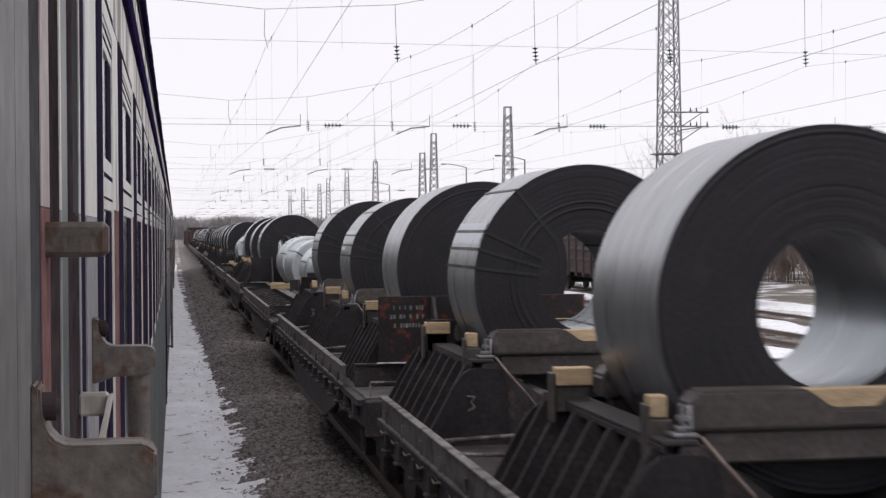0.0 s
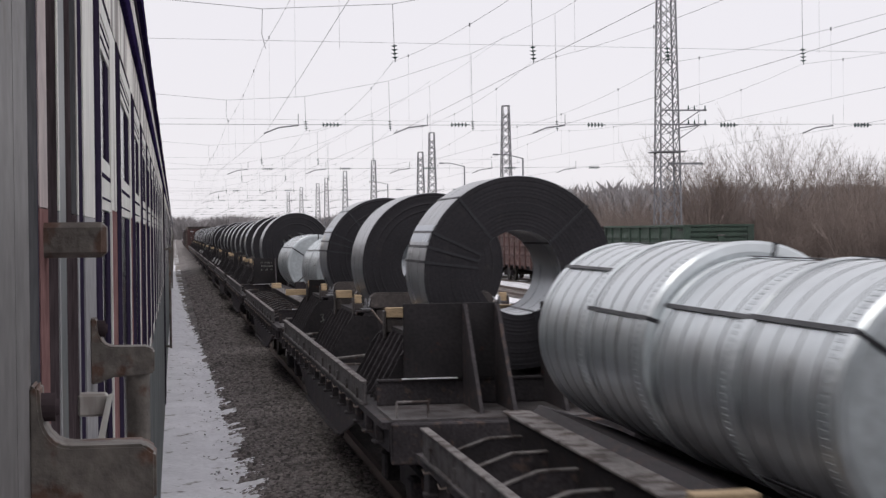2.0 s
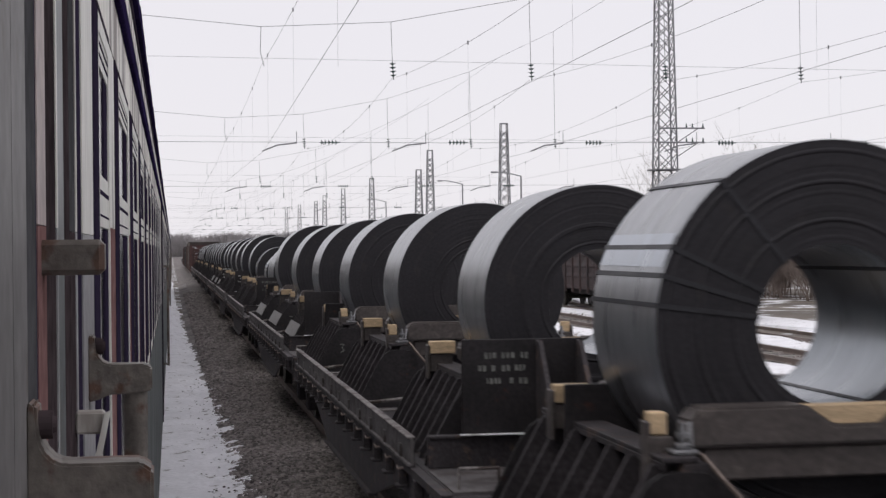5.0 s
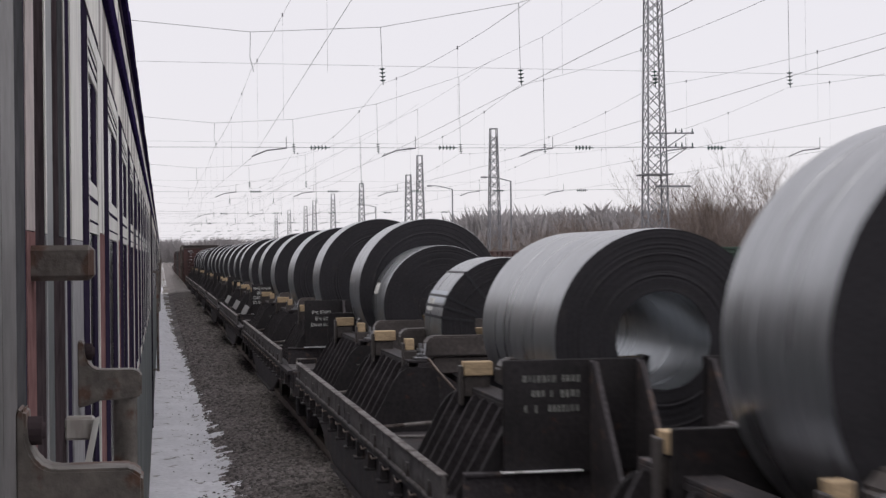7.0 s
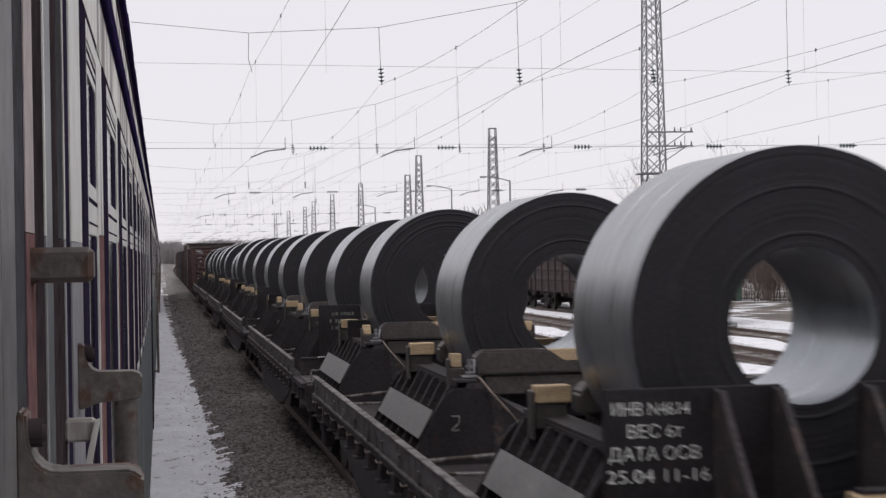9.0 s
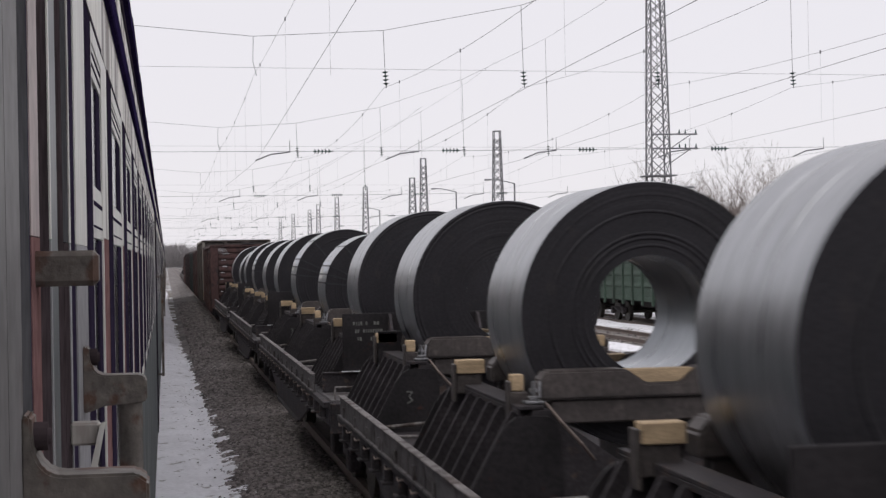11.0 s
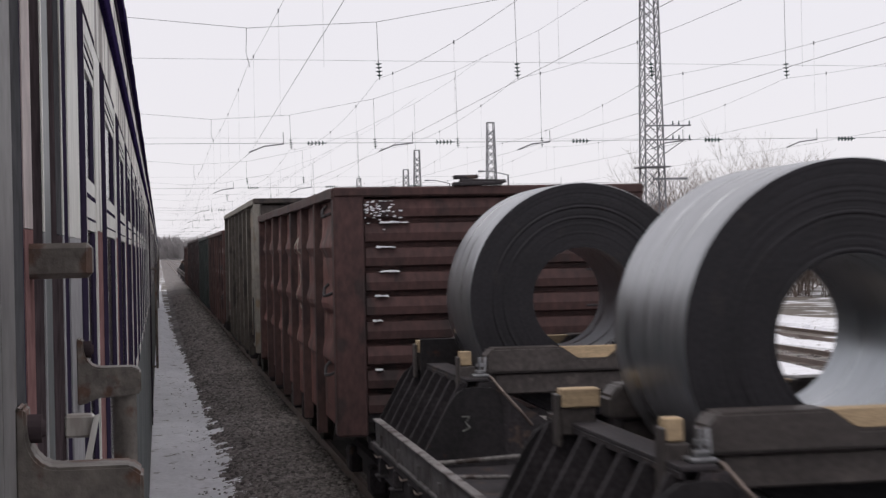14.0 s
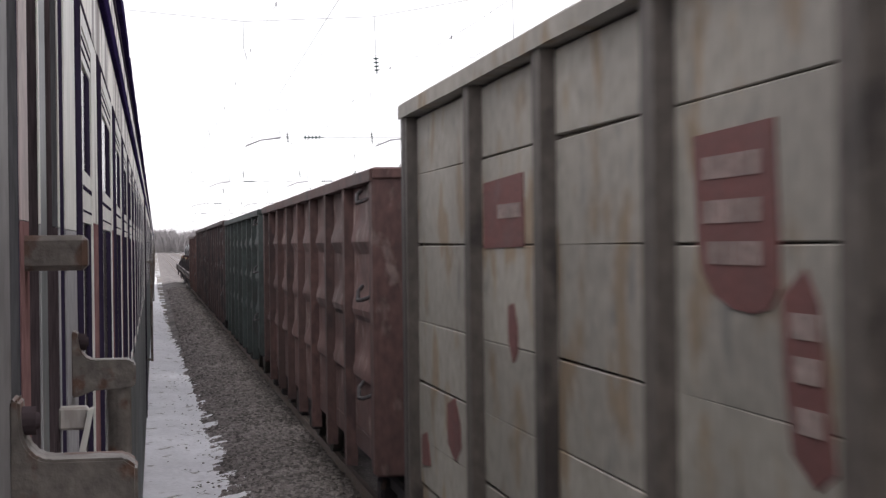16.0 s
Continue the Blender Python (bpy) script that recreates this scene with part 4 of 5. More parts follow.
    if flat:
        patches = (  # outline on the wall, rows of worn letters: from, to, height
            ([(6.92, 3.24), (6.23, 3.25), (6.20, 2.86), (6.20, 2.76), (6.27, 2.70), (6.40, 2.68), (6.58, 2.69), (6.74, 2.73), (6.84, 2.80), (6.88, 2.90)], ((6.33, 6.84, 3.13), (6.33, 6.84, 2.99), (6.33, 6.80, 2.86))),
            ([(6.18, 2.74), (6.02, 2.82), (5.93, 2.72), (5.88, 2.50), (5.83, 2.28), (5.95, 2.22), (6.12, 2.30), (6.17, 2.52)], ((5.93, 6.12, 2.66), (5.92, 6.10, 2.54), (5.90, 6.08, 2.40))),
            ([(10.3, 3.22), (9.37, 3.24), (9.36, 2.88), (10.3, 2.87)], ((9.42, 9.95, 3.06),)),
            ([(9.72, 2.58), (9.60, 2.60), (9.52, 2.48), (9.52, 2.36), (9.62, 2.30), (9.72, 2.40)], ()),
            ([(11.45, 1.92), (11.2, 1.98), (11.05, 1.86), (11.02, 1.70), (11.2, 1.60), (11.45, 1.68)], ()),
            ([(12.4, 1.62), (12.2, 1.66), (12.1, 1.45), (12.4, 1.42)], ()))
        for line, words in patches:
            sign = part("painted_sign", prism(bmesh.new(), line, "x", -1.5085, -1.500), PAINT["sign"], g, "worn red paint patch on the boards")
            for a, b, z in words:
                n = 6
                for i in range(n):
                    y = a + (b - a) * i / n
                    part("bar", boxes((-1.513, -1.509, y, y + (b - a) * 0.115, z - 0.036, z + 0.036)), PAINT["faded"], sign)
        for y0, y1, z0, z1 in ((2.7, 3.75, 2.34, 2.46), (2.75, 3.6, 1.9, 1.95)):
            part("chalk_mark", prism(bmesh.new(), [(y0, z0), (y1, z0 + 0.02), (y1 - 0.08, z1), (y0 + 0.1, z1 - 0.02)], "x", -1.5078, -1.500), PAINT["faint"], g, "faded band of pale paint")
        arch = [(3.62, 2.40), (3.58, 3.08), (3.36, 3.36), (3.08, 3.12), (3.0, 2.75)]
        bm = ribbon(arch, 0.085, -1.5058)
        part("chalk_mark", bm, PAINT["faint"], g, "white chalk arch")
        bm = bmesh.new()
        hose = [(0.42, 2.02), (0.36, 2.06), (0.30, 2.0), (0.34, 1.6), (0.30, 1.25)]
        for (a, b), (c, d) in zip(hose, hose[1:]):
            rod(bm, (-1.585, a, b), (-1.585, c, d), 0.013, 6)
        part("hose", bm, M["frame"], g, "black rubber hose")
        for k, z in enumerate((1.64, 2.02, 2.40, 2.80, 3.2)):
            part("snow_patch", boxes((-1.25 + 0.03 * k, -0.95 - 0.04 * k, -0.014, 0.02, z, z + 0.014), width=0.004), M["snow"], g, "thin snow caught on the ribs")
# wagons with coils at the tail of the train
for i in range(4):
    s = 328.4 + 14.25 * i
    rides(copy_thing(flats[1], pose(0, 0, 0)), s)
    for k, d in enumerate((0.0, 4.9, 9.75)):
        coil(s + d, .88, 1.2, seed=200 + 3 * i + k)


# ---- the standing electric train beside the camera ----
SIDE = -0.12     # plane of its wall
CAR = dict(
    streaked=material("streaked_white_car_paint", (0.80, 0.78, 0.72), 0.5, vary=0.14, fine=30, broad=2.2, bump=0.04, stain=(0.24, 0.21, 0.185), stain_at=0.49, stretch=(1, 1, 0.10), spec=0.15),
    cream=material("dull_white_car_paint", (0.74, 0.73, 0.68), 0.45, vary=0.14, fine=30, broad=2.0, bump=0.04, stain=(0.34, 0.31, 0.28), stain_at=0.60, stretch=(1, 1, 0.25), spec=0.2),
    grey=material("blue_grey_car_paint", (0.135, 0.148, 0.148), 0.45, vary=0.15, fine=30, broad=2.5, bump=0.05, stain=(0.13, 0.12, 0.11), stain_at=0.62, spec=0.15),
    pink=material("faded_red_stripe", (0.235, 0.135, 0.13), 0.5, vary=0.25, fine=30, broad=3, bump=0.05, spec=0.0),
    warm_dark=material("dark_brown_door_paint", (0.060, 0.047, 0.050), 0.5, vary=0.3, fine=30, broad=2.5, bump=0.05, spec=0.0),
    warm=material("brownish_door_paint", (0.13, 0.092, 0.084), 0.5, vary=0.25, fine=30, broad=2.5, bump=0.05, spec=0.0),
    # The violet of the next two dark colours is lens colour fringing put in.
    seal=material("fringe_violet_strip", (0.036, 0.028, 0.052), 0.6, vary=0.2, spec=0.0),
    dusk=material("fringe_violet_trim", (0.042, 0.034, 0.048), 0.5, vary=0.3, fine=20, broad=3, spec=0.0),
    iron=material("rusty_painted_iron", (0.145, 0.128, 0.112), 0.6, metal=0.2, vary=0.3, fine=60, broad=9, bump=0.35, stain=(0.105, 0.058, 0.040), stain_at=0.52),
    dove=material("dull_dove_grey_paint", (0.195, 0.187, 0.186), 0.5, vary=0.2, fine=30, broad=2.5, bump=0.05, stain=(0.13, 0.115, 0.105), stain_at=0.6, spec=0.12),
    rose=material("pinkish_white_paint", (0.46, 0.385, 0.37), 0.5, vary=0.2, fine=30, broad=3, bump=0.05, spec=0.12),
    shaded_cream=material("shade_grey_door_paint", (0.34, 0.335, 0.345), 0.5, vary=0.2, fine=30, broad=3, bump=0.05, spec=0.12),
    slate=material("dark_grey_door_paint", (0.080, 0.080, 0.084), 0.5, vary=0.2, fine=30, broad=3, bump=0.05, spec=0.0),
    # Colour fringing of the lens is put into this edge as violet.
    roof=material("fringe_violet_roof_edge", (0.026, 0.018, 0.062), 0.7, vary=0.3, spec=0.0),
)
glass = bpy.data.materials.new("window_glass")
glass.use_nodes = True
gb = glass.node_tree.nodes["Principled BSDF"]
gb.inputs["Base Color"].default_value = (0.02, 0.022, 0.025, 1)
gb.inputs["Roughness"].default_value = 0.16
gb.inputs["Specular IOR Level"].default_value = 0.2


def strip(bm, y0, y1, out, z0, z1, inn=0.03):
    box(bm, SIDE - inn, SIDE + out, y0, y1, z0, z1)


def ring(bm, x0, x1, y0, y1, z0, z1, w):
    """A rectangular frame with an open middle."""
    outer, inner = [(y0, z0), (y1, z0), (y1, z1), (y0, z1)], [(y0 + w, z0 + w), (y1 - w, z0 + w), (y1 - w, z1 - w), (y0 + w, z1 - w)]
    vs = [[bm.verts.new((x, *q)) for q in loop] for x in (x0, x1) for loop in (outer, inner)]
    for i in range(4):
        j = (i + 1) % 4
        for a, b in ((0, 1), (2, 3), (0, 2), (1, 3)):
            bm.faces.new((vs[a][i], vs[a][j], vs[b][j], vs[b][i]))
    bmesh.ops.recalc_face_normals(bm, faces=bm.faces)
    return bm


def far_window(car, y, w):
    """A window too far off to show its lines: frame, transom and two panes."""
    win = part("window", ring(bmesh.new(), SIDE - 0.034, SIDE + 0.0016, y, y + w, 2.35, 3.306, 0.05), CAR["cream"], car)
    part("transom", boxes((SIDE - 0.034, SIDE, y + 0.05, y + w - 0.05, 2.944, 3.034)), CAR["cream"], win)
    for lo, hi in ((2.40, 2.942), (3.036, 3.256)):
        part("pane", boxes((SIDE - 0.028, SIDE - 0.005, y + 0.05, y + w - 0.05, lo, hi)), glass, win)


def train_window(car, y, w):
    """One window: dark near jamb, cream head with two lines, upper and lower pane, slotted transom; z over the rail heads."""
    z0, top, jamb = 2.35, 3.306, 0.06 * y
    a, b = y + min(0.26, jamb), y + w
    win = part("window", ring(bmesh.new(), SIDE - 0.034, SIDE + 0.0016, a, b, z0, top, 0.03), CAR["cream"], car)
    part("jamb", boxes((SIDE - 0.034, SIDE + 0.0024, y, a - 0.002, z0 - 0.02, top), width=0.002), CAR["seal"], win)
    part("head_trim", boxes((SIDE - 0.034, SIDE + 0.0024, y, b, top + 0.001, top + 0.011)), CAR["dusk"], win)
    part("far_trim", boxes((SIDE - 0.034, SIDE + 0.0005, b + 0.001, b + 0.02, z0, top)), CAR["dusk"], win)
    a, b = a + 0.031, b - 0.031
    part("head", boxes((SIDE - 0.034, SIDE - 0.0005, a, b, 3.222, 3.275)), CAR["cream"], win)
    for z in (3.238, 3.258):
        part("head_line", boxes((SIDE - 0.034, SIDE + 0.0008, a, b, z, z + 0.005)), CAR["seal"], win)
    part("transom", boxes((SIDE - 0.034, SIDE - 0.0002, a, b, 2.944, 3.034)), CAR["cream"], win)
    part("slot", boxes((SIDE - 0.03, SIDE + 0.0005, a, b, 3.000, 3.008)), CAR["seal"], win)
    part("slot", boxes((SIDE - 0.03, SIDE + 0.0005, a, b, 2.962, 2.966)), CAR["seal"], win)
    for lo, hi in ((z0 + 0.031, 2.942), (3.036, 3.220)):
        part("pane", boxes((SIDE - 0.028, SIDE - 0.005, a, a + (b - a) * 0.62, lo, hi)), glass, win)
        # The far part of each opening is an opaque dark strip.
        part("seal", boxes((SIDE - 0.028, SIDE - 0.002, a + (b - a) * 0.62 + 0.001, b, lo, hi)), CAR["seal"], win)


def piers(car, a, b):
    """The wall between two windows: cream above, faded red below."""
    part("pier", boxes((SIDE - 0.034, SIDE - 0.001, a, b, 2.95, 3.316)), CAR["cream"], car)
    part("pier", boxes((SIDE - 0.034, SIDE - 0.001, a, b, 2.328, 2.949)), CAR["pink"], car)


def passenger_car(y0, y1, first_window, near=False):
    car = thing("passenger_car", label="dull white and faded red electric train car standing at rest", category="train car", group="cars of the standing train")
    body = bmesh.new()
    R0 = -0.035
    prism(body, [(SIDE + R0 - 3.2, 0.95), (SIDE + R0, 0.95), (SIDE + R0, 3.74), (SIDE - 0.25, 3.97), (SIDE - 1.0, 4.2), (SIDE - 2.4, 4.2), (SIDE - 3.1, 3.8)], "y", y0, y1)
    part("body_shell", body, CAR["cream"], car)
    pitch, wide = 1.26, 1.03
    y = first_window
    part("upper_wall", boxes((SIDE - 0.034, SIDE, y0, y1, 3.319, 3.72)), CAR["streaked"], car)
    part("lower_wall", boxes((SIDE - 0.034, SIDE, y0, y1, 0.98, 2.325)), CAR["grey"], car)
    if near:
        train_window(car, 2.54, 0.62)
        piers(car, 3.185, 3.495)
    while y + 1.0 < y1 - 1.4:
        (far_window if y0 > 45 else train_window)(car, y, wide)
        piers(car, y + wide + 0.022, y + pitch - 0.002)
        y += pitch
    part("end_wall", boxes((SIDE - 0.034, SIDE - 0.001, y, y1, 2.328, 3.316)), CAR["cream"], car)
    part("drip_ledge", boxes((SIDE - 0.03, SIDE + 0.014, y0, y1, 3.452, 3.515), width=0.003), CAR["roof"], car)
    part("gutter", boxes((SIDE - 0.03, SIDE + 0.005, y0, y1, 3.66, 3.69), width=0.003), CAR["dusk"], car)
    bm = bmesh.new()
    rnd = random.Random(2)
    for i in range(int((y1 - y0) / 0.4)):
        a = y0 + i * 0.4
        box(bm, SIDE - 0.03, SIDE + 0.013 + rnd.uniform(0, 0.005), a, a + 0.402, 3.725, 3.77 + rnd.uniform(0, 0.02))
    part("roof_edge", bm, CAR["roof"], car)
    part("skirt", boxes((SIDE - 0.3, SIDE - 0.05, y0 + 0.3, y1 - 0.3, 0.35, 0.94), width=0.02), CAR["roof"], car)
    for yy in (y1 - 0.9, y1 - 0.08):
        part("end_moulding", boxes((SIDE - 0.03, SIDE + 0.012, yy, yy + 0.04, 1.0, 3.43)), CAR["dusk"], car)
    bm = bmesh.new()
    rod(bm, (SIDE + 0.07, y1 - 0.5, 1.6), (SIDE + 0.07, y1 - 0.5, 2.75), 0.014, 8)
    for z in (1.62, 2.73):
        rod(bm, (SIDE - 0.02, y1 - 0.5, z), (SIDE + 0.07, y1 - 0.5, z), 0.012, 8)
    part("handrail", bm, CAR["iron"], car)
    for yy in (y0 + 3.0, y1 - 3.0):
        for dy in (-1.3, 1.3):
            bm = bmesh.new()
            for x in (-0.79, 0.79):
                rod(bm, (SIDE - 1.74 + x - 0.065, yy + dy, 0.478), (SIDE - 1.74 + x + 0.065, yy + dy, 0.478), 0.478, 24)
            rod(bm, (SIDE - 2.7, yy + dy, 0.478), (SIDE - 0.78, yy + dy, 0.478), 0.08, 10)
            part("wheelset", bm, M["wheel"], car)
    return car


def near_doorway(car):
    """Door edges, mouldings and the rusty handrail brackets next to the camera."""
    # Below the waist, weaker light is put into the cream strips as grey.
    mould = [  # start, end, proud, paint above the waist line, paint below it
        (0.45, 1.235, 0.0010, "dove", "dove"), (1.235, 1.352, 0.0012, "dove", "dove"), (1.352, 1.451, 0.0004, "slate", "slate"), (1.451, 1.464, 0.0, "seal", "seal"),
        (1.464, 1.560, 0.0012, "rose", "pink"), (1.560, 1.702, 0.0, "warm_dark", "warm_dark"), (1.702, 1.718, 0.0016, "cream", "shaded_cream"), (1.718, 1.822, 0.0008, "grey", "grey"),
        (1.822, 1.93, 0.0, "warm_dark", "warm_dark"), (1.93, 2.031, 0.0004, "slate", "warm_dark"),
        (2.031, 2.056, 0.0018, "cream", "shaded_cream"), (2.056, 2.195, -0.001, "seal", "seal"), (2.195, 2.49, 0.0012, "cream", "shaded_cream"), (2.49, 2.52, 0.0014, "seal", "seal")]
    for a, b, out, up, down in mould:
        if up == down:
            part("door_moulding", boxes((SIDE - 0.034, SIDE + out, a, b - 0.001, 1.0, 3.59)), CAR[up], car)
            continue
        part("door_moulding", boxes((SIDE - 0.034, SIDE + out, a, b - 0.001, 2.926, 3.59)), CAR[up], car)
        part("door_moulding", boxes((SIDE - 0.034, SIDE + out, a, b - 0.001, 1.0, 2.925)), CAR[down], car)

    def bracket(y, z, reach, high, thick):
        bm = bmesh.new()
        arc = [(SIDE + 0.010 + 0.022 * (1 - math.cos(q)), z + high * 1.06 + 0.030 * (1 - math.sin(q))) for q in (0.0, 0.3, 0.6, 0.9, 1.2, 1.57)]
        prism(bm, [(SIDE, z + high * 2.1), (SIDE + 0.005, z + high * 2.16), (SIDE + 0.009, z + high * 2.1)] + arc + [(SIDE + reach - 0.01, z + high * 1.06), (SIDE + reach, z + high * 0.9),
                   (SIDE + reach, z + 0.004), (SIDE + reach - 0.012, z), (SIDE + 0.03, z - high * 0.05), (SIDE + 0.012, z - high * 0.25), (SIDE, z - high * 0.3)], "y", y - thick / 2, y + thick / 2)
        bevel(bm, 0.003, 2)
        b = smooth(part("bracket", bm, CAR["iron"], car, "rusty painted iron handrail bracket"), 40)
        bolt = bmesh.new()
        rod(bolt, (SIDE + 0.006, y - thick * 0.1, z + high * 1.72), (SIDE + 0.021, y - thick * 0.1, z + high * 1.72), 0.012, 14)
        rod(bolt, (SIDE + 0.018, y - thick * 0.1, z + high * 1.72), (SIDE + 0.024, y - thick * 0.1, z + high * 1.72), 0.009, 14, 0.006)
        part("bolt", bolt, CAR["warm_dark"], b)
        pipe = bmesh.new()
        rod(pipe, (SIDE + reach - 0.024, y, z + 0.004), (SIDE + reach - 0.024, y, z - 1.1), 0.017, 16)
        smooth(part("handrail", pipe, CAR["iron"], car), 50)

    bracket(1.36, EYE_Z - 0.224, 0.103, 0.047, 0.05)
    bracket(2.33, EYE_Z - 0.202, 0.090, 0.039, 0.05)
    bm = boxes((SIDE - 0.01, SIDE + 0.058, 1.50, 1.545, EYE_Z - 0.021, EYE_Z + 0.012), width=0.005)
    part("door_catch", bm, CAR["iron"], car, "rusty box-shaped door catch")
    bm = boxes((SIDE, SIDE + 0.036, 2.00, 2.03, EYE_Z - 0.225, EYE_Z - 0.197), width=0.003)
    prism(bm, [(SIDE + 0.036, EYE_Z - 0.20), (SIDE + 0.043, EYE_Z - 0.197), (SIDE + 0.030, EYE_Z - 0.262), (SIDE + 0.022, EYE_Z - 0.262)], "y", 1.99, 2.02)
    part("door_handle", bm, CAR["cream"], car, "pale bent door handle")


car = passenger_car(-1.4, 18.8, 3.497, True)
near_doorway(car)
for y in (19.4, 39.7, 60.0, 80.3, 100.6, 120.9):
    passenger_car(y, y + 19.7, y + 1.3)
ballast_bed("ballast_bed", SIDE - 1.74, -20, 900, half=1.05)
rails_of(SIDE - 1.74, -20, 400)

# ---- wagons that stand on the far yard track ----
y = 65.0
for paint, words in (("moss", "moss-green gondola wagon standing on a yard track"), ("dark", "dark red-brown gondola wagon standing on a yard track"),
                     ("red", "faded red gondola wagon standing on a yard track"), ("brown", "red-brown gondola wagon standing on a yard track"),
                     ("dark", "dark red-brown gondola wagon standing on a yard track"), ("brown", "red-brown gondola wagon standing on a yard track")):
    g = tagged(gondola("gondola_wagon", PAINT[paint], 3.48, label=words), group="wagons on the yard track")
    g.matrix_basis = pose(23.1, y, -0.42)
    y += 13.92


# ---- overhead line ----
def lattice_mast(x, y, high, base=1.5, top=0.7, arms=False):
    m = thing("lattice_mast", x, y, -0.6, label="grey steel lattice mast of the overhead line", category="mast", group="masts of the overhead line")
    corners = [(-1, -1), (1, -1), (1, 1), (-1, 1)]
    wid = lambda z: (base + (top - base) * min(1, z / high)) / 2
    for a, b in corners:
        bm = bmesh.new()
        rod(bm, (a * base / 2, b * base / 2, 0), (a * top / 2, b * top / 2, high), 0.06, 4)
        part("leg", bm, M["mast"], m)
    bm = bmesh.new()
    z, up = 0.3, 0
    while z < high - 0.9:
        step = wid(z) * 1.9
        z2 = min(z + step, high - 0.1)
        for (a, b), (c, d) in zip(corners, corners[1:] + corners[:1]):
            p, q = wid(z), wid(z2)
            rod(bm, (a * p, b * p, z), (c * q, d * q, z2), 0.03, 4)
            rod(bm, (c * p, d * p, z), (a * q, b * q, z2), 0.03, 4)
        z = z2
    part("lacing", bm, M["mast"], m)
    part("cap", boxes((-top / 2 - 0.05, top / 2 + 0.05, -top / 2 - 0.05, top / 2 + 0.05, high - 0.06, high + 0.02)), M["mast"], m)
    if arms:
        for z in (10.1, 11.0):
            bm = bmesh.new()
            rod(bm, (-0.6, -0.7, z), (2.4, -0.7, z), 0.05, 6)
            rod(bm, (0.6, -0.7, z - 0.9), (2.0, -0.7, z), 0.03, 6)
            part("cross_arm", bm, M["mast"], m)
            for px in (1.2, 1.6, 2.3):
                bm = bmesh.new()
                rod(bm, (px, -0.7, z + 0.05), (px, -0.7, z + 0.3), 0.06, 8, 0.03)
                part("insulator", bm, M["glaze"], m)
        part("platform", boxes((-0.95, 0.95, -0.9, 0.9, 8.35, 8.43)), M["mast"], m)
        part("platform", boxes((-0.2, 2.1, -0.85, -0.7, 7.55, 7.68)), M["mast"], m)
    return m


MASTS = [(31.05, 97, 21.5, True), (31.05, 146.5, 15.3, False), (31.05, 190, 15.5, False), (31.05, 199, 13.6, False), (31.05, 247, 14.7, False), (31.05, 289, 14.7, False),
         (31.05, 325, 14.7, False), (31.05, 345, 14.2, False), (31.05, 390, 14.7, False), (31.05, 435, 14.7, False), (31.05, 57.5, 20, False),
         (-10, 146.5, 15, False), (-10, 247, 15, False), (-10, 325, 15, False), (-10, 57.5, 16, False), (-10, 97, 16, False), (-10, 190, 15, False), (-10, 289, 15, False), (-10, 390, 15, False)]
for x, y, high, arms in MASTS:
    lattice_mast(x, y, high, 1.5 if arms else 1.3, 0.85 if arms else 0.6, arms)


def cable(name, points, r, label, parent=None):
    cu = bpy.data.curves.new(name, "CURVE")
    cu.dimensions, cu.bevel_depth, cu.bevel_resolution = "3D", r, 1
    sp = cu.splines.new("POLY")
    sp.points.add(len(points) - 1)
    for p, q in zip(sp.points, points):
        p.co = (*q, 1)
    tmp = bpy.data.objects.new(name, cu)
    scene.collection.objects.link(tmp)
    me = bpy.data.meshes.new_from_object(tmp.evaluated_get(bpy.context.evaluated_depsgraph_get()))
    bpy.data.objects.remove(tmp)
    me.materials.clear()
    me.materials.append(M["wire"])
    ob = new(name, me)
    ob.parent = parent
    return tagged(ob, label=label)


def insulator(parent, p, way, n=4, r=0.085, gap=0.11):
    """A string of glazed discs from p along the direction way."""
    bm = bmesh.new()
    d = Vector(way).normalized()
    p = Vector(p)
    rod(bm, p, p + d * gap * (n + 0.6), 0.018, 6)
    for k in range(n):
        c = p + d * gap * (k + 0.5)
        rod(bm, c - d * 0.02, c + d * 0.035, r, 12, 0.03)
    part("insulator", bm, M["glaze"], parent)


LANES = [3.25, 8.0, 13.2, 18.4, 23.8]
SPANS = [12.0, 57.5, 97.0, 146.5, 190.0, 247.0, 289.0, 325.0, 390.0]
WIRE_Z, HANG_Z, LOW_Z, HIGH_Z = 6.5, 9.15, 6.87, 9.8


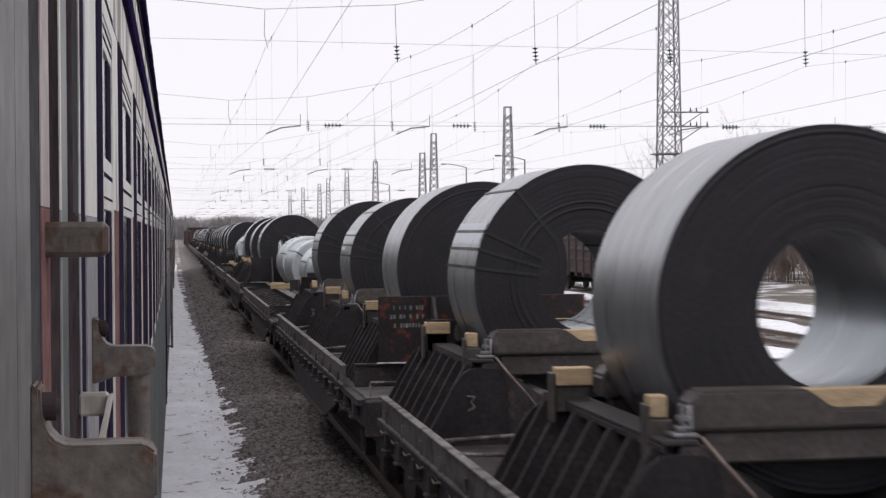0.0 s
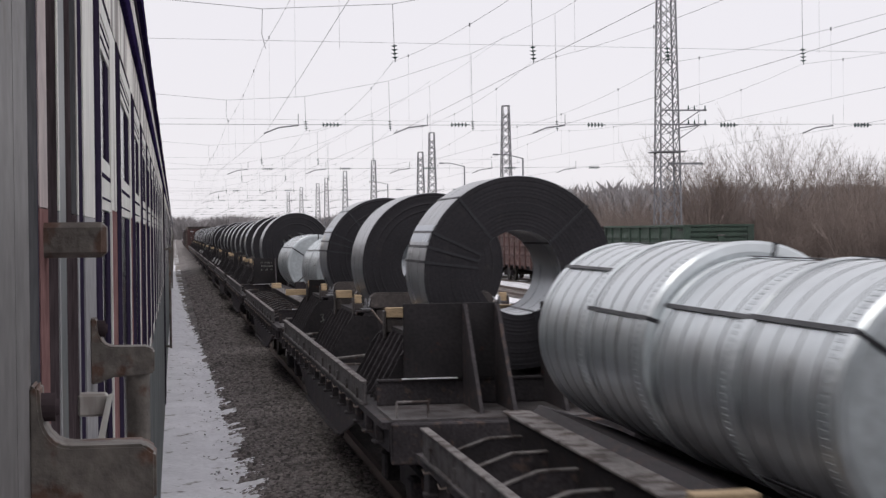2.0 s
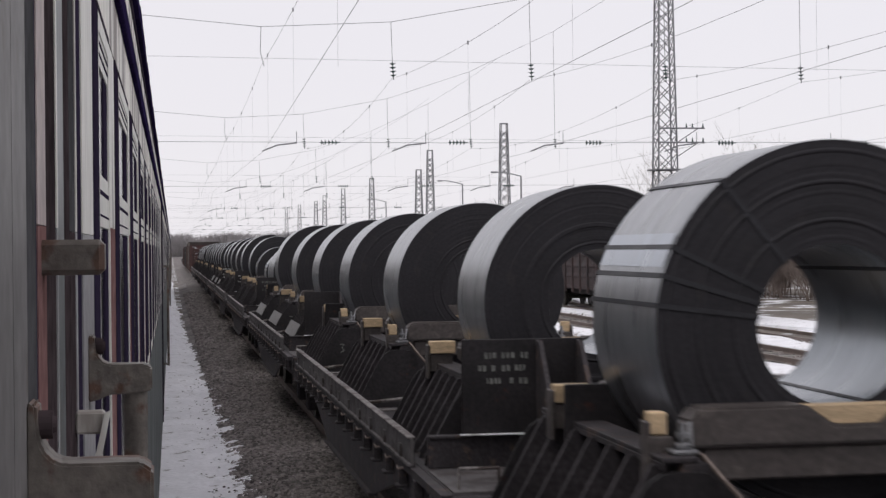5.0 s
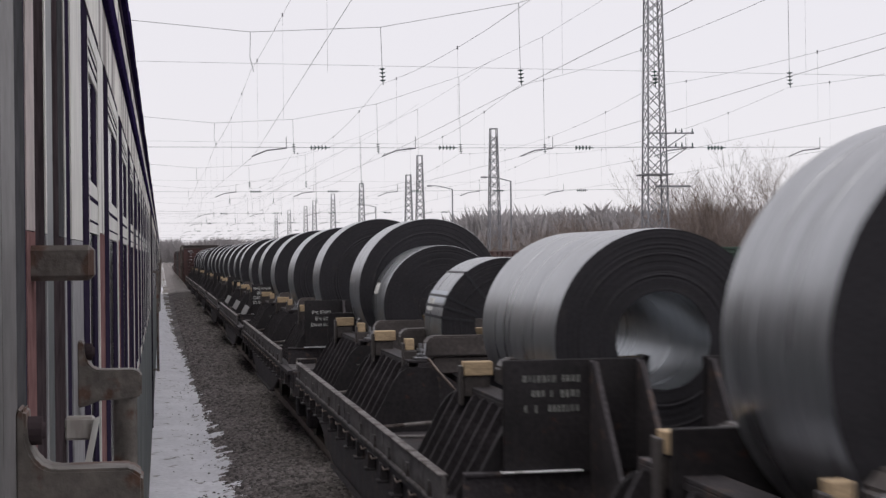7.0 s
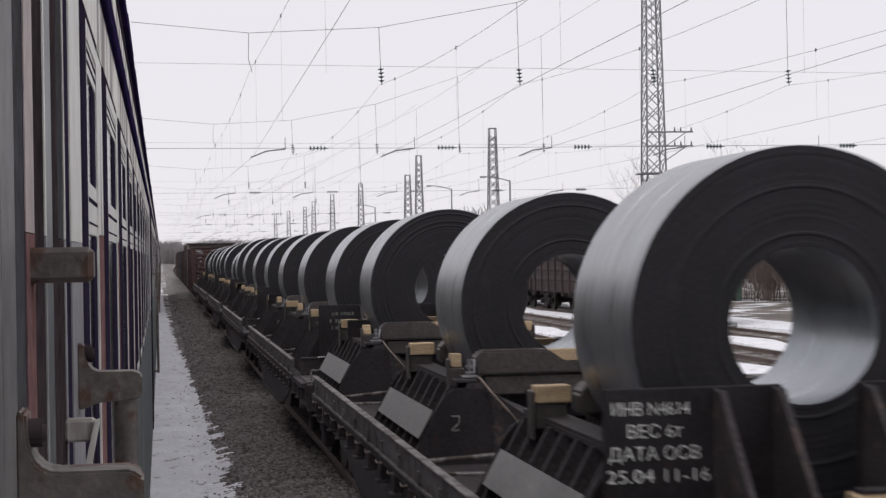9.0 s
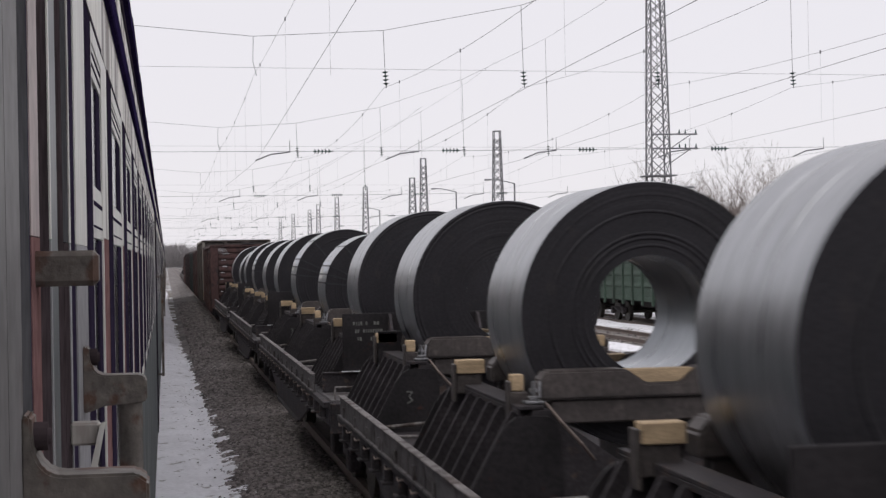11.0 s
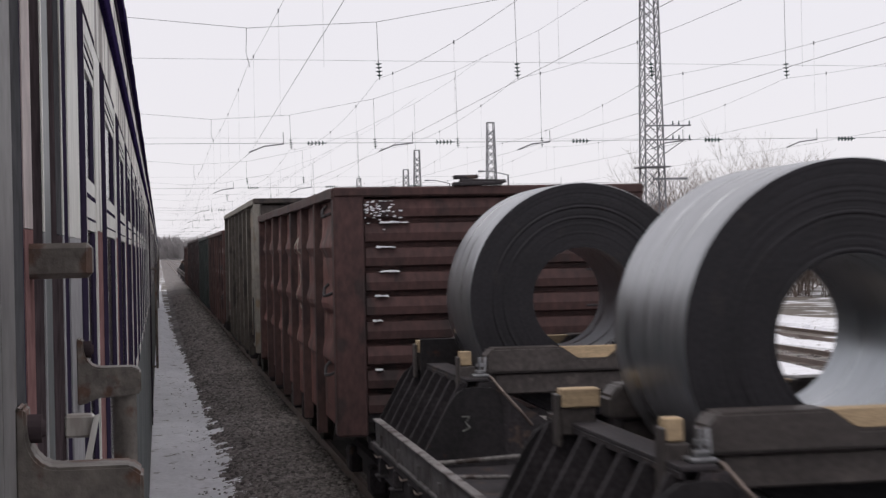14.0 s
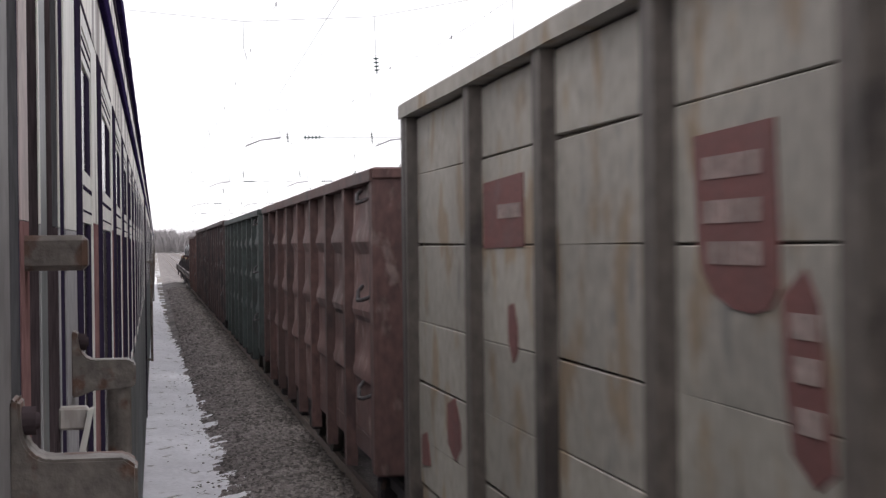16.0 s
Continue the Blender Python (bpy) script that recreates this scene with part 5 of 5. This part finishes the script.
def cross_span(y):
    """Cables across the tracks: a sagging carrier, two taut fixing cables, hangers, insulators and steady arms."""
    c = thing("cross_span", label="thin steel cables strung across the tracks with hangers and insulators", category="cable span", group="cable spans across the tracks")
    a, b = -10.0, 31.05
    sag = lambda x: 11.0 + 0.0138 * (x - 3.8) ** 2
    marks = [a, -5.5, -1.9] + LANES + [27.5, b]
    cable("carrier_cable", [(x, y, sag(x)) for x in marks], 0.0105, "", c)
    cable("fixing_cable", [(a, y, HIGH_Z + 0.2), (10, y, HIGH_Z), (b, y, HIGH_Z - 0.2)], 0.006, "", c)
    cable("fixing_cable", [(a, y, LOW_Z), (10, y, LOW_Z - 0.06), (b, y, LOW_Z)], 0.009, "", c)
    for x in LANES:
        bm = bmesh.new()
        if x == LANES[0]:
            rod(bm, (x, y, sag(x)), (x - 0.03, y, HANG_Z + 0.95), 0.011, 4)
            rod(bm, (x - 0.03, y, HANG_Z + 0.95), (x + 0.10, y, HANG_Z + 0.42), 0.011, 4)
        else:
            rod(bm, (x, y, sag(x)), (x + 0.04, y, HANG_Z + 0.62), 0.011, 4)
        part("hanger", bm, M["wire"], c)
        if x != LANES[0]:
            insulator(c, (x + 0.04, y, HANG_Z + 0.62), (0.06, 0, -1), 4, 0.125, 0.14)
        bm = bmesh.new()
        rod(bm, (x, y, WIRE_Z), (x + 0.55, y, WIRE_Z + 0.22), 0.024, 6)
        rod(bm, (x + 0.55, y, WIRE_Z + 0.22), (x + 1.25, y, WIRE_Z + 0.30), 0.024, 6)
        part("steady_arm", bm, M["wire"], c)
        insulator(c, (x + 2.1, y, LOW_Z - 0.05), (1, 0, 0.0), 5, 0.10, 0.13)
        bm = bmesh.new()
        rod(bm, (x + 1.25, y, LOW_Z + 0.35), (x + 1.25, y, LOW_Z - 0.1), 0.012, 4)
        part("clamp", bm, M["wire"], c)
    return c


for y in SPANS[1:]:
    cross_span(y)


def overhead_line(x, k):
    line = thing("contact_line", label="contact wire hung from a sagging messenger wire over a track", category="overhead wire", group="overhead wires of the tracks")
    pts = [-30] + SPANS + [420, 520]
    cable("contact_wire", [(x + ((-0.75 if k == 0 else -0.6) if i % 2 else 0.05), y, WIRE_Z) for i, y in enumerate(pts)], 0.0052, "", line)
    high = HANG_Z + (0.45 if k == 0 else 0)
    run = []
    for y0, y1 in zip(pts, pts[1:]):
        for i in range(12):
            f = i / 12
            run.append((x, y0 + (y1 - y0) * f, high - 4 * f * (1 - f) * (0.3 if k == 0 else 0.72)))
    cable("messenger_wire", run, 0.0055, "", line)
    for i, (px, py, pz) in enumerate(run):
        if i % 3 == 2 and 14 < py < 240:
            bm = bmesh.new()
            rod(bm, (px, py, pz), (px, py, WIRE_Z), 0.0022, 4)
            rod(bm, (px, py, pz - 0.05), (px, py, pz + 0.05), 0.022, 6)
            part("dropper", bm, M["wire"], line)


for k, x in enumerate(LANES):
    overhead_line(x, k)


# ---- lamp posts behind the tracks ----
def lamp_post(x, y, high):
    p = thing("street_lamp", x, y, -0.6, label="thin grey yard lamp post with a curved arm", category="lamp post", group="yard lamps")
    bm = bmesh.new()
    rod(bm, (0, 0, 0), (0, 0, high), 0.11, 8, 0.07)
    part("pole", bm, M["mast"], p)
    bm = bmesh.new()
    pts = [(-2.4 * math.sin(a), 0, high - 0.9 + 0.9 * math.cos(a - 1.0) + 0.35) for a in (0.0, 0.3, 0.6, 0.9, 1.2)]
    for a, b in zip([(0, 0, high - 0.05)] + pts[1:], pts[1:]):
        rod(bm, a, b, 0.045, 6)
    part("arm", bm, M["mast"], p)
    part("lamp_head", boxes((pts[-1][0] - 0.5, pts[-1][0], -0.13, 0.13, pts[-1][2] - 0.08, pts[-1][2] + 0.07), width=0.03), M["mast"], p)


lamp_post(31, 168, 10.5)
lamp_post(31, 139, 10.0)
lamp_post(31, 230, 10.5)


# ---- bare trees and scrub ----
def bare_tree(x, y, high, seed, mat, name="bare_tree", spread=1.0, twigs=1.0, **tags):
    rnd = random.Random(seed)
    t = thing(name, x, y, -0.65, **tags)
    verts, faces = [], []

    def limb(p, q, r0, r1, n=3):
        d = (q - p)
        u = d.orthogonal().normalized()
        v = d.normalized().cross(u)
        k = len(verts)
        for c, r in ((p, r0), (q, r1)):
            for i in range(n):
                a = 2 * math.pi * i / n
                verts.append(c + u * (r * math.cos(a)) + v * (r * math.sin(a)))
        for i in range(n):
            faces.append((k + i, k + (i + 1) % n, k + n + (i + 1) % n, k + n + i))

    def grow(p, d, length, r, level):
        steps = 3
        for _ in range(steps):
            q = p + d * (length / steps)
            limb(p, q, r, r * 0.82)
            p, r = q, r * 0.82
            d = (d + Vector((rnd.gauss(0, .10), rnd.gauss(0, .10), 0.06))).normalized()
            if level < 4:
                for _ in range(2 if level < 3 else int(2.2 * twigs)):
                    side = Vector((rnd.gauss(0, 1), rnd.gauss(0, 1), rnd.gauss(0.5, .5))).normalized()
                    e = (d * 0.75 + side * 0.75 * spread).normalized()
                    grow(p, e, length * rnd.uniform(.45, .68), max(r * 0.55, 0.0075), level + 1)

    stems = rnd.randint(2, 4)
    for _ in range(stems):
        d = Vector((rnd.gauss(0, .22 * spread), rnd.gauss(0, .22 * spread), 1)).normalized()
        grow(Vector((rnd.gauss(0, .4), rnd.gauss(0, .4), 0)), d, high * rnd.uniform(.5, .62), 0.008 * high, 1)
    me = bpy.data.meshes.new(name)
    me.from_pydata([tuple(v) for v in verts], [], faces)
    me.materials.append(mat)
    ob = new("crown", me)
    ob.parent = t
    return t


tree_words = dict(label="leafless grey-brown tree with fine twigs", category="tree", group="bare trees behind the yard")
kinds = [bare_tree(40 + 5 * i, 100 + 6 * i, 9.5, 40 + i, M["bark"], twigs=1.5, **tree_words) for i in range(4)]
rnd = random.Random(11)
for i in range(90):
    y = rnd.uniform(68, 190)
    x = 36 + rnd.random() ** 1.3 * 30 + (190 - y) * 0.03
    s = rnd.uniform(0.45, 0.72) if x < 46 else rnd.uniform(0.55, 0.85)
    c = copy_thing(kinds[i % 4], pose(x, y, -0.65, 0, 0, rnd.uniform(0, 360)))
    c.scale = (s, s, s)
for i in range(210):
    f = rnd.random()
    s = rnd.uniform(0.34, 0.60)
    c = copy_thing(kinds[i % 4], pose(35 + 9 * f + rnd.uniform(-2, 3), 150 - 84 * f + rnd.uniform(-4, 4), -0.65, 0, 0, rnd.uniform(0, 360)))
    c.scale = (s, s, s * 0.9)
for x, y, s in ((37.6, 106, 0.97), (39.0, 108, 0.92), (36.2, 103, 0.80), (40.2, 102, 0.83), (37.0, 104, 0.90), (38.2, 105, 0.86), (36.6, 107, 0.80), (40.0, 107, 0.85), (41.5, 104, 0.70), (46, 96, 0.6), (49, 92, 0.62), (52, 88, 0.62)):
    c = copy_thing(kinds[int(x) % 4], pose(x, y, -0.65, 0, 0, x * 50))
    c.scale = (s, s, s)


def far_woods():
    """Far belts of leafless wood: a dense tangle of stems and twigs, with an uneven top."""
    rnd = random.Random(5)
    for n, (x0, y0, x1, y1, high, count, thick) in enumerate(((48, 205, 112, 560, 11.0, 22000, 0.022), (62, 195, 160, 300, 11.0, 20000, 0.020), (-60, 900, 130, 760, 15, 6000, 0.12), (-120, 520, -16, 520, 9, 2500, 0.08))):
        verts, faces = [], []
        for _ in range(count):
            f = rnd.random()
            w2 = 9
            x, y = x0 + (x1 - x0) * f + rnd.uniform(-w2, w2), y0 + (y1 - y0) * f + rnd.uniform(-w2, w2)
            h = high * (0.62 + 0.22 * noise.noise((x * 0.05, y * 0.05, n)) + 0.3 * rnd.random() ** 2)
            for _ in range(3):
                wild = 0.13
                lean = (rnd.gauss(0, wild) * h, rnd.gauss(0, wild) * h)
                z0 = rnd.uniform(0, h * 0.6)
                k = len(verts)
                w = thick * (1 - 0.6 * rnd.random())
                verts += [(x - w, y, z0 - 0.6), (x + w, y, z0 - 0.6), (x + lean[0], y + lean[1], h - 0.6 + rnd.uniform(-1, 0)), (x + lean[0] * .4, y + w + lean[1] * .4, (z0 + h) / 2)]
                faces += [(k, k + 1, k + 2), (k, k + 3, k + 2), (k + 1, k + 3, k + 2)]
        me = bpy.data.meshes.new("woods")
        me.from_pydata(verts, [], faces)
        me.materials.append(M["hazed_bark"])
        tagged(new("woods", me), label="distant belt of leafless wood, haze put into its pale grey", category="woods", kind="stuff")


far_woods()


def motions():
    for ob, s, x, z in MOVING:
        walk(ob, [(t, pose(x, s - SPEED * t, z)) for t in (0.0, 4.0, 8.0, 12.0, 16.0)])


motions()
